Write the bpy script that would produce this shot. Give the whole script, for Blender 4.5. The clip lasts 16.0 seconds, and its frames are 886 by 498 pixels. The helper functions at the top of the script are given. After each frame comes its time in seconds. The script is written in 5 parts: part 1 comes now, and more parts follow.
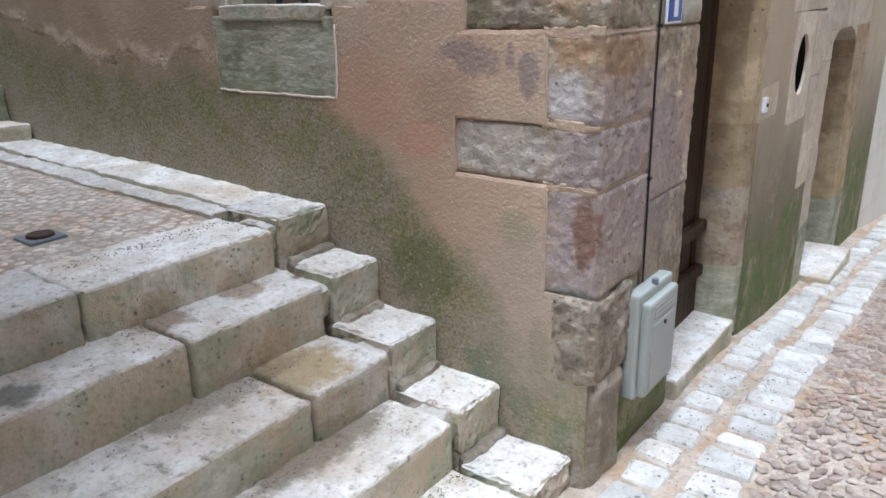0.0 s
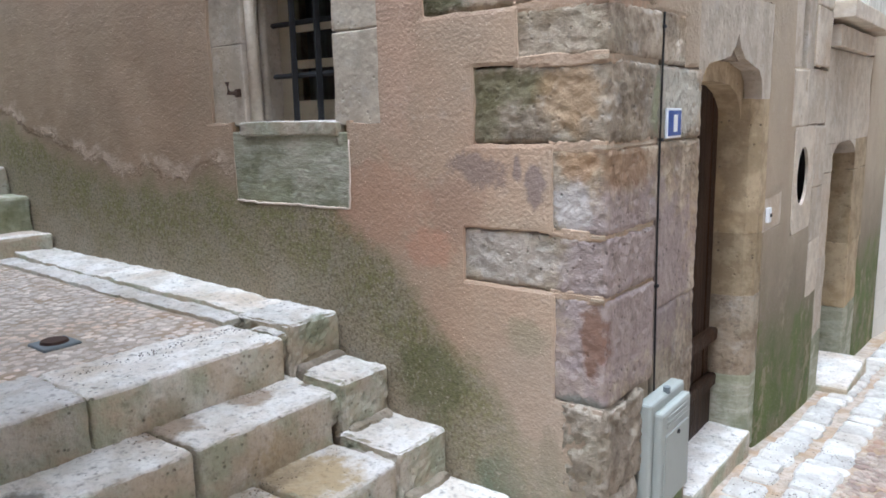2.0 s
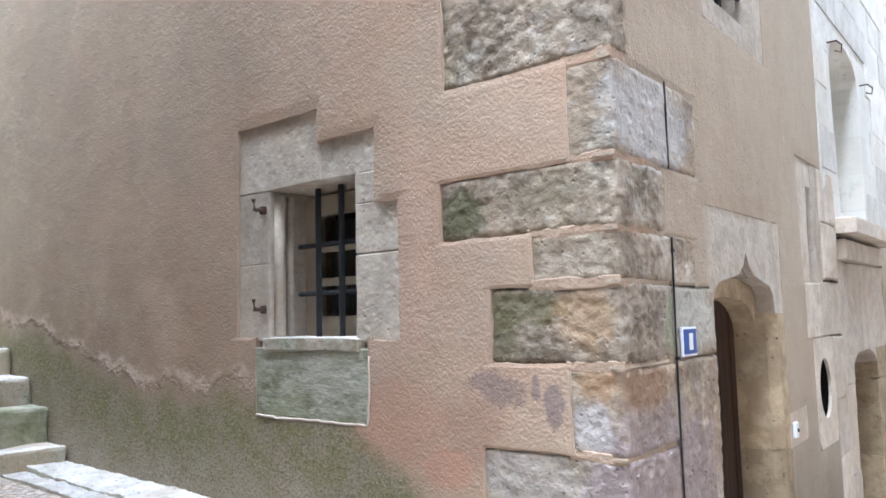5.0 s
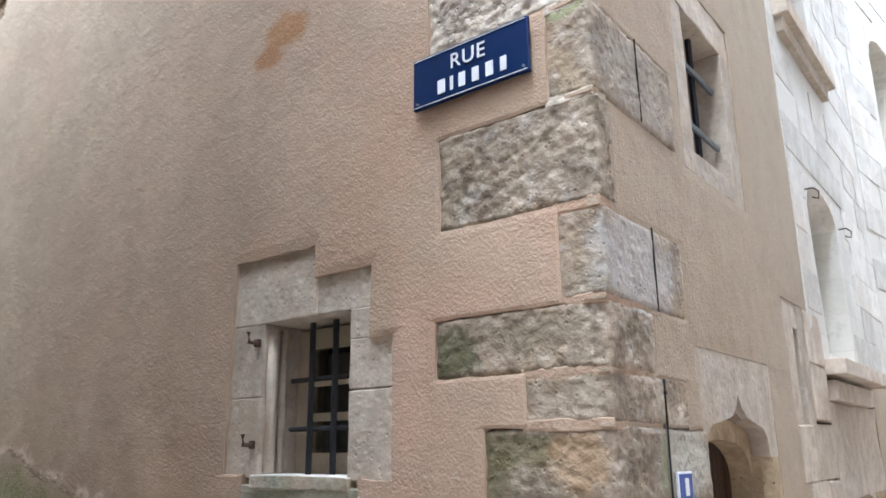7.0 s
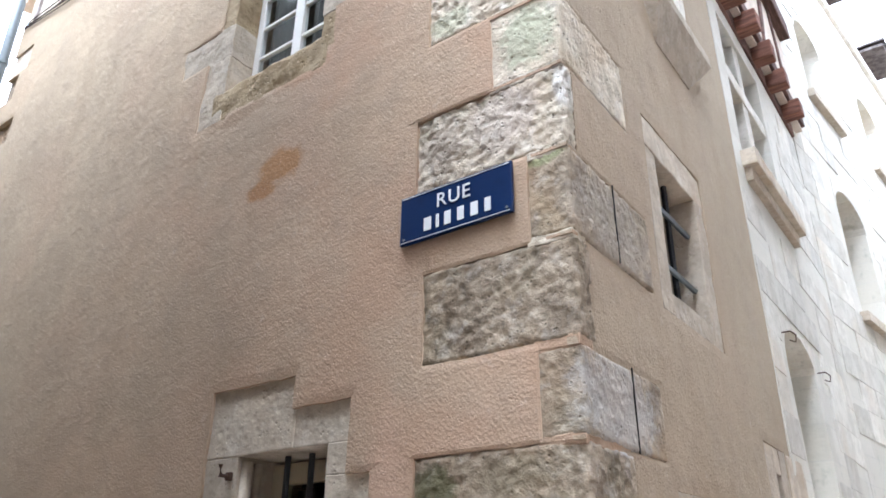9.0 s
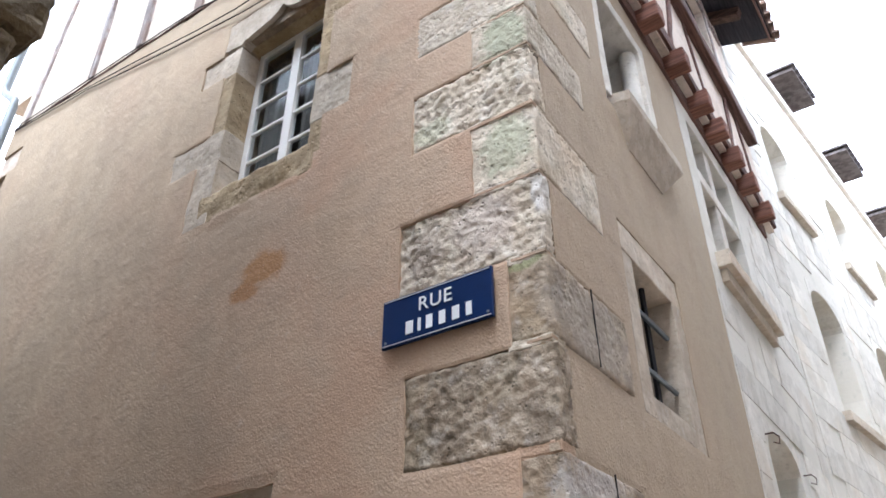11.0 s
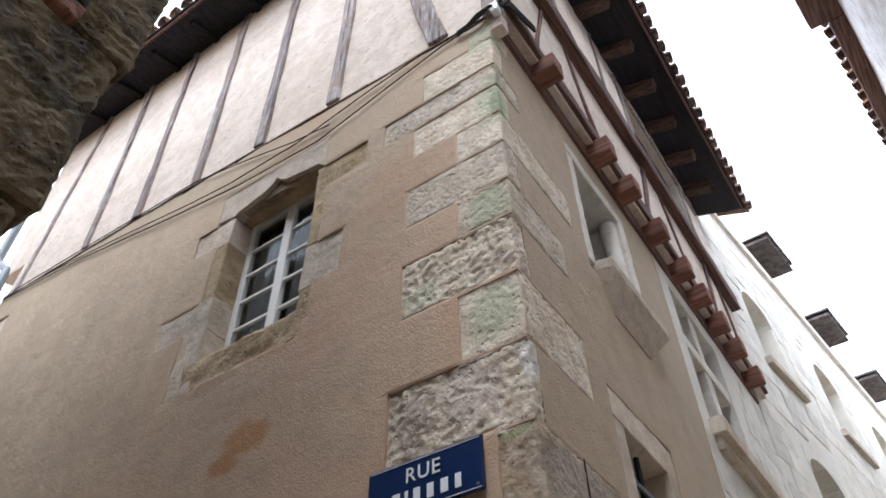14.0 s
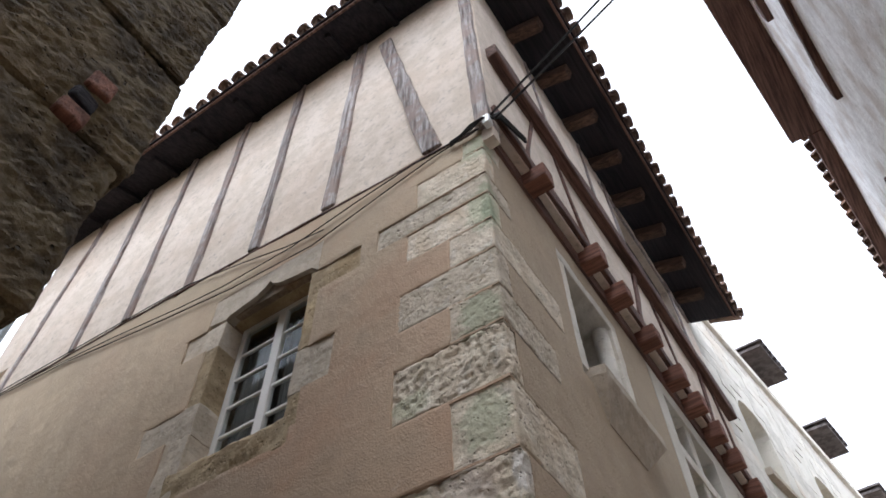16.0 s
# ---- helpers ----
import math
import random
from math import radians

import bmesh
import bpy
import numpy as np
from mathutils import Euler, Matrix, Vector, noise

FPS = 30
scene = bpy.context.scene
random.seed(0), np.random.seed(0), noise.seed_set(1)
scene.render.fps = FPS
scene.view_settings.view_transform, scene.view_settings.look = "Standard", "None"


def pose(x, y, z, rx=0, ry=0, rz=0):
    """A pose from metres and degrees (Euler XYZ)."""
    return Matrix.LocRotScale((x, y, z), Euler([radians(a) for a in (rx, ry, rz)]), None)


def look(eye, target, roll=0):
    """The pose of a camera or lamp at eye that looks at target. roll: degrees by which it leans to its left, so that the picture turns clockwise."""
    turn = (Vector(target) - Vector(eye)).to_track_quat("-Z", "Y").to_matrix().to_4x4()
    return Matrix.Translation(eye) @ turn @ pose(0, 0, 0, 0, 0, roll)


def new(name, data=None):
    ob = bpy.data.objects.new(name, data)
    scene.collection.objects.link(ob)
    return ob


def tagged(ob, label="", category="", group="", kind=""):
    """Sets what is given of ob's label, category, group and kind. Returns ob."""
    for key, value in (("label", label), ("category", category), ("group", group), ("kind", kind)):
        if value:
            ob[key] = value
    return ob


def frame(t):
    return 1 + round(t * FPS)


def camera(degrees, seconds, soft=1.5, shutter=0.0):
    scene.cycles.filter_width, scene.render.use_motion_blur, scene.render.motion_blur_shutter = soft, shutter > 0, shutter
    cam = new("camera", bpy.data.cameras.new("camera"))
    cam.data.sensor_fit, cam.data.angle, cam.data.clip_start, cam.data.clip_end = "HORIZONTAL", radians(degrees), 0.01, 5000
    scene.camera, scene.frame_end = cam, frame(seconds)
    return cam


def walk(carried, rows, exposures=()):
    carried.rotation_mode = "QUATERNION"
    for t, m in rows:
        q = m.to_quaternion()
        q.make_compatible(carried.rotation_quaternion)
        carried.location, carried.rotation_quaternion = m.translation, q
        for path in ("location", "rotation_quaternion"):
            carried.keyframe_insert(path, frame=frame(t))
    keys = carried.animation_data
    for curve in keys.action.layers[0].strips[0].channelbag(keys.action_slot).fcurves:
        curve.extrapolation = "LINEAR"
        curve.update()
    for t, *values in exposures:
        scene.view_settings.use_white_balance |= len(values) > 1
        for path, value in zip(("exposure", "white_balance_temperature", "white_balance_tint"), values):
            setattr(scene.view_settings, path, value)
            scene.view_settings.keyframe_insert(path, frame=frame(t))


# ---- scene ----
cam = camera(61.8, 16.0, soft=1.7)
PATH = [
    (0, (1.035, -2.191, 1.854), (-0.117, -0.687, 1.213), -1.2),
    (0.5, (1.041, -2.204, 1.845), (-0.125, -0.679, 1.284), -1.0),
    (1, (1.056, -2.204, 1.846), (-0.135, -0.672, 1.362), -1.1),
    (1.5, (1.058, -2.214, 1.849), (-0.144, -0.671, 1.429), -1.2),
    (2, (1.062, -2.215, 1.856), (-0.154, -0.667, 1.5), -1.3),
    (2.5, (1.068, -2.226, 1.864), (-0.162, -0.674, 1.585), -1.4),
    (3, (1.071, -2.234, 1.88), (-0.17, -0.679, 1.678), -1.5),
    (3.5, (1.074, -2.238, 1.889), (-0.168, -0.675, 1.774), -1.6),
    (4, (1.077, -2.242, 1.906), (-0.164, -0.673, 1.891), -1.7),
    (4.5, (1.077, -2.244, 1.914), (-0.17, -0.683, 2.003), -1.5),
    (5, (1.085, -2.25, 1.924), (-0.172, -0.705, 2.106), -1.4),
    (5.2, (1.085, -2.259, 1.923), (-0.171, -0.718, 2.145), -1.2),
    (7.3, (1.118, -2.312, 1.955), (-0.065, -0.804, 2.525), -0.3),
    (7.5, (1.127, -2.315, 1.956), (-0.05, -0.815, 2.559), -0.1),
    (8, (1.135, -2.326, 1.958), (-0.022, -0.846, 2.644), 0.2),
    (8.5, (1.135, -2.339, 1.96), (0.009, -0.876, 2.73), 0.5),
    (9, (1.129, -2.341, 1.954), (0.046, -0.892, 2.806), 0.7),
    (9.2, (1.13, -2.343, 1.956), (0.062, -0.896, 2.832), 0.6),
    (11.3, (1.16, -2.384, 1.965), (0.207, -1.029, 3.085), 0.1),
    (11.5, (1.159, -2.384, 1.964), (0.219, -1.044, 3.113), 0.2),
    (12, (1.159, -2.383, 1.964), (0.251, -1.081, 3.179), 0.2),
    (12.5, (1.159, -2.383, 1.963), (0.281, -1.111, 3.233), 0.0),
    (13, (1.159, -2.383, 1.963), (0.311, -1.144, 3.284), -0.3),
    (13.5, (1.159, -2.383, 1.962), (0.344, -1.18, 3.336), -0.7),
    (14, (1.159, -2.384, 1.961), (0.379, -1.219, 3.387), -1.2),
    (14.5, (1.158, -2.385, 1.96), (0.41, -1.26, 3.434), -1.4),
    (15, (1.158, -2.384, 1.96), (0.441, -1.297, 3.479), -1.5),
    (15.5, (1.158, -2.384, 1.96), (0.483, -1.339, 3.525), -1.7),
    (16, (1.158, -2.384, 1.96), (0.519, -1.384, 3.569), -1.7),
]
EXPOSURES = [(0, 1.83, 5350, 9), (2.5, 2.12, 5300, 9), (5, 2.43, 5150, 9), (7.5, 2.12, 5450, 10), (9, 2.05, 5500, 10), (11.5, 1.58, 5650, 12), (12.5, 1.27, 5700, 12), (14.5, 0.92, 5850, 12), (16, 0.6, 5950, 12)]
walk(cam, [(t, look(eye, target, roll)) for t, eye, target, roll in PATH], EXPOSURES)

# ---- light: white overcast sky over narrow lanes ----
world = bpy.data.worlds.new("sky")
scene.world = world
world.use_nodes = True
wn = world.node_tree
wn.nodes.clear()
w_out = wn.nodes.new("ShaderNodeOutputWorld")
w_bg = wn.nodes.new("ShaderNodeBackground")
w_sky = wn.nodes.new("ShaderNodeTexSky")
w_sky.sky_type, w_sky.sun_disc = "NISHITA", False
w_sky.sun_elevation, w_sky.sun_rotation = radians(66), radians(172)
w_mix = wn.nodes.new("ShaderNodeMix")
w_mix.data_type = "RGBA"
w_mix.inputs[0].default_value = 0.9
w_mix.inputs[7].default_value = (13.0, 13.3, 13.8, 1)
wn.links.new(w_sky.outputs[0], w_mix.inputs[6])
wn.links.new(w_mix.outputs[2], w_bg.inputs[0])
w_bg.inputs[1].default_value = 0.125
wn.links.new(w_bg.outputs[0], w_out.inputs[0])
sun = new("sun", bpy.data.lights.new("sun", "SUN"))
sun.data.energy, sun.data.angle, sun.data.color = 2.3, radians(36), (1, 0.985, 0.96)
sun.matrix_world = look((0.6, -4.3, 10), (0, 0, 0))


# ---- materials ----
class Net:
    """A small node-tree builder for one material."""

    def __init__(self, name, rough=0.9, metal=0.0):
        self.mat = bpy.data.materials.new(name)
        self.mat.use_nodes = True
        self.t = self.mat.node_tree
        self.b = self.t.nodes["Principled BSDF"]
        self.b.inputs["Roughness"].default_value = rough
        self.b.inputs["Metallic"].default_value = metal
        self.b.inputs["Specular IOR Level"].default_value = 0.25
        self.geo = self.t.nodes.new("ShaderNodeNewGeometry")
        self.pos = self.geo.outputs["Position"]

    def put(self, sock, val):
        if isinstance(val, bpy.types.NodeSocket):
            self.t.links.new(val, sock)
        else:
            sock.default_value = val

    def math(self, op, a, b=0.0, c=0.0, clamp=False):
        n = self.t.nodes.new("ShaderNodeMath")
        n.operation, n.use_clamp = op, clamp
        for k, v in enumerate((a, b, c)):
            self.put(n.inputs[k], v)
        return n.outputs[0]

    def noise(self, scale, detail=4.0, rough=0.55, vec=None, stretch=None, warp=0.0):
        n = self.t.nodes.new("ShaderNodeTexNoise")
        n.inputs["Scale"].default_value, n.inputs["Detail"].default_value = scale, detail
        n.inputs["Roughness"].default_value, n.inputs["Distortion"].default_value = rough, warp
        v = vec or self.pos
        if stretch:
            m = self.t.nodes.new("ShaderNodeMapping")
            m.inputs["Scale"].default_value = stretch
            self.t.links.new(v, m.inputs[0])
            v = m.outputs[0]
        self.t.links.new(v, n.inputs["Vector"])
        return n.outputs[0]

    def cells(self, scale, feature="F1", vec=None):
        n = self.t.nodes.new("ShaderNodeTexVoronoi")
        n.feature = feature
        n.inputs["Scale"].default_value = scale
        self.t.links.new(vec or self.pos, n.inputs["Vector"])
        return n.outputs["Distance"]

    def ramp(self, fac, lo, hi, a=0.0, b=1.0):
        n = self.t.nodes.new("ShaderNodeMapRange")
        n.interpolation_type = "SMOOTHSTEP"
        for k, v in enumerate((fac, lo, hi, a, b)):
            self.put(n.inputs[k], v)
        return n.outputs[0]

    def lin(self, fac, lo, hi, a=0.0, b=1.0):
        n = self.t.nodes.new("ShaderNodeMapRange")
        for k, v in enumerate((fac, lo, hi, a, b)):
            self.put(n.inputs[k], v)
        return n.outputs[0]

    def mix(self, fac, a, b, mode="MIX"):
        n = self.t.nodes.new("ShaderNodeMix")
        n.data_type, n.blend_type = "RGBA", mode
        self.put(n.inputs[0], fac)
        self.put(n.inputs[6], (*a, 1) if isinstance(a, tuple) else a)
        self.put(n.inputs[7], (*b, 1) if isinstance(b, tuple) else b)
        return n.outputs[2]

    def xyz(self):
        n = self.t.nodes.new("ShaderNodeSeparateXYZ")
        self.t.links.new(self.pos, n.inputs[0])
        return n.outputs

    def rand(self):
        return self.t.nodes.new("ShaderNodeObjectInfo").outputs["Random"]

    def island(self):
        return self.geo.outputs["Random Per Island"]

    def vary(self, col, rnd, amount=0.2):
        n = self.t.nodes.new("ShaderNodeHueSaturation")
        self.put(n.inputs["Value"], self.lin(rnd, 0, 1, 1 - amount, 1 + amount))
        self.put(n.inputs["Color"], col)
        return n.outputs[0]

    def bump(self, height, dist, strength=1.0):
        n = self.t.nodes.new("ShaderNodeBump")
        n.inputs["Distance"].default_value, n.inputs["Strength"].default_value = dist, strength
        self.t.links.new(height, n.inputs["Height"])
        if self.b.inputs["Normal"].is_linked:
            self.t.links.new(self.b.inputs["Normal"].links[0].from_socket, n.inputs["Normal"])
        self.t.links.new(n.outputs[0], self.b.inputs["Normal"])

    def stain(self, col, at, size, tint, amount=0.75, rag=1.4, freq=14):
        """A ragged blot of tint round one place; size is its half-width, or three of them."""
        size = size if isinstance(size, tuple) else (size, size, size)
        a = self.t.nodes.new("ShaderNodeVectorMath")
        a.operation = "SUBTRACT"
        self.put(a.inputs[0], self.pos)
        a.inputs[1].default_value = at
        b = self.t.nodes.new("ShaderNodeVectorMath")
        b.operation = "DIVIDE"
        self.put(b.inputs[0], a.outputs[0])
        b.inputs[1].default_value = size
        c = self.t.nodes.new("ShaderNodeVectorMath")
        c.operation = "LENGTH"
        self.put(c.inputs[0], b.outputs[0])
        far = self.math("ADD", c.outputs["Value"], self.math("MULTIPLY", self.math("SUBTRACT", self.noise(freq, 5, 0.65), 0.5), rag))
        return self.mix(self.ramp(far, 1.15, 0.6, 0, amount), col, tint)

    def done(self, col):
        self.put(self.b.inputs["Base Color"], (*col, 1) if isinstance(col, tuple) else col)
        return self.mat


def plaster(name, tan, pink, moss_kind):
    n = Net(name, 0.92)
    x, y, z = n.xyz()[0], n.xyz()[1], n.xyz()[2]
    big = n.noise(0.9, 3, 0.5)
    mid = n.noise(4.5, 5, 0.6)
    fine = n.noise(60, 3, 0.6)
    if moss_kind == "left":
        warm = n.math("MULTIPLY", n.ramp(x, -5.5, -1.5), n.ramp(z, 7.5, 3.8))
    else:
        warm = n.math("MULTIPLY", n.ramp(y, 3.0, 0.8), n.ramp(z, 9.0, 3.0))
    col = n.mix(n.math("ADD", n.math("MULTIPLY", warm, 0.65), n.ramp(big, 0.42, 0.68, -0.05, 0.35), clamp=True), tan, pink)
    col = n.mix(n.ramp(mid, 0.42, 0.7, 0, 0.3), col, (0.36, 0.29, 0.22))
    col = n.mix(n.ramp(n.noise(1.7, 4, 0.6, stretch=(1.6, 1.6, 0.35)), 0.5, 0.72, 0, 0.28), col, (0.37, 0.28, 0.185))
    col = n.mix(n.ramp(n.noise(11, 4, 0.6), 0.6, 0.74, 0, 0.25), col, (0.62, 0.53, 0.45))
    if moss_kind == "left":
        cloud = n.math("MULTIPLY", n.ramp(n.noise(0.8, 5, 0.6), 0.4, 0.62), n.ramp(x, -1.0, -2.2))
        col = n.mix(n.math("MULTIPLY", cloud, 0.5), col, (0.38, 0.3, 0.215))
        damp = n.math("MULTIPLY", n.ramp(x, -1.6, -2.6), n.math("MULTIPLY", n.ramp(z, 2.7, 1.9), n.ramp(n.noise(1.6, 5, 0.6), 0.3, 0.55)))
        col = n.mix(n.math("MULTIPLY", damp, 0.6), col, (0.3, 0.215, 0.14))
        rosy = n.math("MULTIPLY", n.ramp(n.noise(1.3, 4, 0.55), 0.46, 0.64), n.ramp(x, -4.0, -1.0))
        col = n.mix(n.math("MULTIPLY", rosy, 0.45), col, (0.5, 0.32, 0.21))
        line = n.math("ADD", n.lin(x, -1.3, -0.2, 1.4, 0.48), n.lin(x, -3.2, -4.6, 0, 0.36))
        d = n.math("SUBTRACT", z, line)
        d = n.math("ADD", d, n.math("MULTIPLY", n.math("SUBTRACT", n.noise(2.6, 6, 0.65), 0.5), 0.5))
        grime = n.ramp(d, 0.2, 0.02)
        col = n.mix(n.math("MULTIPLY", grime, n.ramp(mid, 0.25, 0.6, 0.7, 0.95)), col, (0.33, 0.28, 0.2))
        col = n.mix(n.math("MULTIPLY", grime, n.ramp(n.noise(9, 5, 0.65), 0.52, 0.66, 0, 0.6)), col, (0.36, 0.32, 0.26))
        band = n.math("MULTIPLY", n.ramp(d, 0.2, 0.06), n.ramp(d, -0.5, -0.02))
        col = n.mix(n.math("MULTIPLY", band, n.math("MULTIPLY", n.ramp(n.noise(5, 6, 0.7), 0.34, 0.58, 0.1, 1.0), n.ramp(n.noise(30, 4, 0.65), 0.35, 0.6, 0.35, 1.0))), col, (0.225, 0.21, 0.085))
        lip = n.math("MULTIPLY", n.ramp(d, 0.29, 0.235), n.ramp(d, 0.17, 0.215))
        lip = n.math("MULTIPLY", lip, n.math("MULTIPLY", n.ramp(x, -1.7, -2.0), n.ramp(n.noise(4, 3), 0.4, 0.55)))
        col = n.mix(n.math("MULTIPLY", lip, 0.85), col, (0.62, 0.5, 0.39))
        flake = n.math("MULTIPLY", n.ramp(d, 0.17, 0.23), n.ramp(x, -1.6, -2.0))
        n.bump(flake, 0.012, 1.0)
        # dirt-filled render low by the steps, darker and greener towards the treads
        wet = n.math("MULTIPLY", n.ramp(n.math("ADD", d, n.math("MULTIPLY", n.math("SUBTRACT", n.noise(6, 5, 0.65), 0.5), 0.5)), -0.12, -0.4), n.ramp(n.noise(3.2, 5, 0.6), 0.38, 0.6, 0.1, 0.75))
        col = n.mix(n.math("MULTIPLY", wet, n.ramp(x, -1.0, -1.7)), col, (0.4, 0.345, 0.26))
        for st in (((-0.5, 0, 1.66), (0.13, 0.1, 0.07), (0.27, 0.2, 0.17), 0.8, 4.0, 8), ((-0.27, 0, 1.6), (0.04, 0.1, 0.07), (0.25, 0.19, 0.17), 0.8, 3.5, 10),
                   ((-0.34, 0, 1.67), (0.02, 0.1, 0.06), (0.25, 0.19, 0.17), 0.8, 3.5, 10), ((-0.62, 0, 1.5), (0.16, 0.1, 0.14), (0.38, 0.24, 0.17), 0.55),
                   ((-0.75, 0, 1.34), (0.13, 0.1, 0.09), (0.56, 0.29, 0.19), 0.55), ((-0.3, 0, 1.05), (0.1, 0.1, 0.08), (0.28, 0.26, 0.16), 0.5),
                   ((-1.0, 0, 1.5), (0.3, 0.1, 0.2), (0.52, 0.3, 0.2), 0.5), ((-0.9, 0, 2.2), (0.12, 0.1, 0.5), (0.6, 0.4, 0.29), 0.45),
                   ((-0.42, 0, 0.47), (0.12, 0.1, 0.12), (0.11, 0.15, 0.085), 0.8), ((-0.2, 0, 0.62), (0.05, 0.1, 0.12), (0.16, 0.16, 0.08), 0.7),
                   ((-0.75, 0, 0.8), (0.2, 0.1, 0.18), (0.15, 0.15, 0.065), 0.75), ((-2.3, 0, 4.72), (0.3, 0.1, 0.07), (0.33, 0.23, 0.15), 0.5),
                   ((-1.7, 0, 4.8), (0.25, 0.1, 0.1), (0.42, 0.25, 0.15), 0.5)):
            col = n.stain(col, *st)
        # dirt caught between the grains of the stained render
        catch = n.math("MULTIPLY", grime, n.ramp(n.noise(62, 3, 0.6), 0.47, 0.62, 0, 0.5))
        col = n.mix(catch, col, (0.11, 0.09, 0.055))
        col = n.mix(n.math("MULTIPLY", grime, n.ramp(n.noise(48, 3, 0.6), 0.57, 0.68, 0, 0.55)), col, (0.47, 0.41, 0.32))
        # bare, scoured mortar low by the corner
        bare = n.math("MULTIPLY", n.ramp(x, -0.62, -0.25), n.math("MULTIPLY", n.ramp(z, 1.15, 0.9), n.ramp(z, 0.3, 0.5)))
        col = n.mix(n.math("MULTIPLY", bare, 0.6), col, (0.42, 0.34, 0.26))
        low = n.math("MULTIPLY", n.ramp(z, 0.62, 0.3), n.ramp(x, -0.75, -0.4))
        col = n.mix(n.math("MULTIPLY", low, n.ramp(n.noise(7, 4), 0.45, 0.62, 0, 0.7)), col, (0.17, 0.2, 0.13))
        # ragged patch of older orange render under the upper window
        col = n.stain(col, (-1.8, 0, 4.17), (0.19, 0.1, 0.13), (0.4, 0.22, 0.1), 0.95, 1.6, 8)
        col = n.stain(col, (-1.93, 0, 4.05), (0.12, 0.1, 0.07), (0.38, 0.205, 0.095), 0.95, 1.4, 8)
    else:
        d = n.math("ADD", z, n.math("MULTIPLY", n.math("SUBTRACT", n.noise(2.5, 5, 0.6), 0.5), 0.8))
        grime = n.ramp(d, 1.6, 0.6)
        col = n.mix(n.math("MULTIPLY", grime, 0.85), col, (0.205, 0.17, 0.12))
        col = n.mix(n.math("MULTIPLY", n.ramp(d, 0.8, 0.3), n.ramp(n.noise(5, 5), 0.35, 0.6, 0.4, 0.95)), col, (0.105, 0.135, 0.04))
        col = n.mix(n.math("MULTIPLY", n.ramp(d, 1.0, 0.4), n.ramp(n.noise(2.3, 5, 0.65), 0.5, 0.6, 0, 0.8)), col, (0.13, 0.165, 0.05))
        col = n.mix(n.math("MULTIPLY", n.ramp(d, 1.2, 0.7), n.ramp(n.noise(3.1, 6, 0.7), 0.55, 0.62, 0, 0.6)), col, (0.34, 0.28, 0.2))
    col = n.mix(n.ramp(fine, 0.35, 0.75, 0, 0.22), col, n.mix(0.5, col, (0.22, 0.17, 0.13)))
    pocks = n.math("MULTIPLY", n.ramp(n.cells(48), 0.2, 0.06), n.ramp(n.noise(6, 3), 0.5, 0.62))
    col = n.mix(n.math("MULTIPLY", pocks, 0.45), col, (0.2, 0.15, 0.11))
    col = n.mix(n.ramp(n.noise(75, 2, 0.6), 0.6, 0.74, 0, 0.25), col, (0.66, 0.56, 0.48))
    pebbly = n.noise(78, 2, 0.55)
    n.bump(pebbly, 0.0058, 0.7)
    n.bump(n.noise(24, 4, 0.6), 0.006, 0.5)
    n.bump(n.math("SUBTRACT", 1.0, pocks), 0.008, 0.7)
    n.bump(mid, 0.022, 0.5)
    return n.done(col)


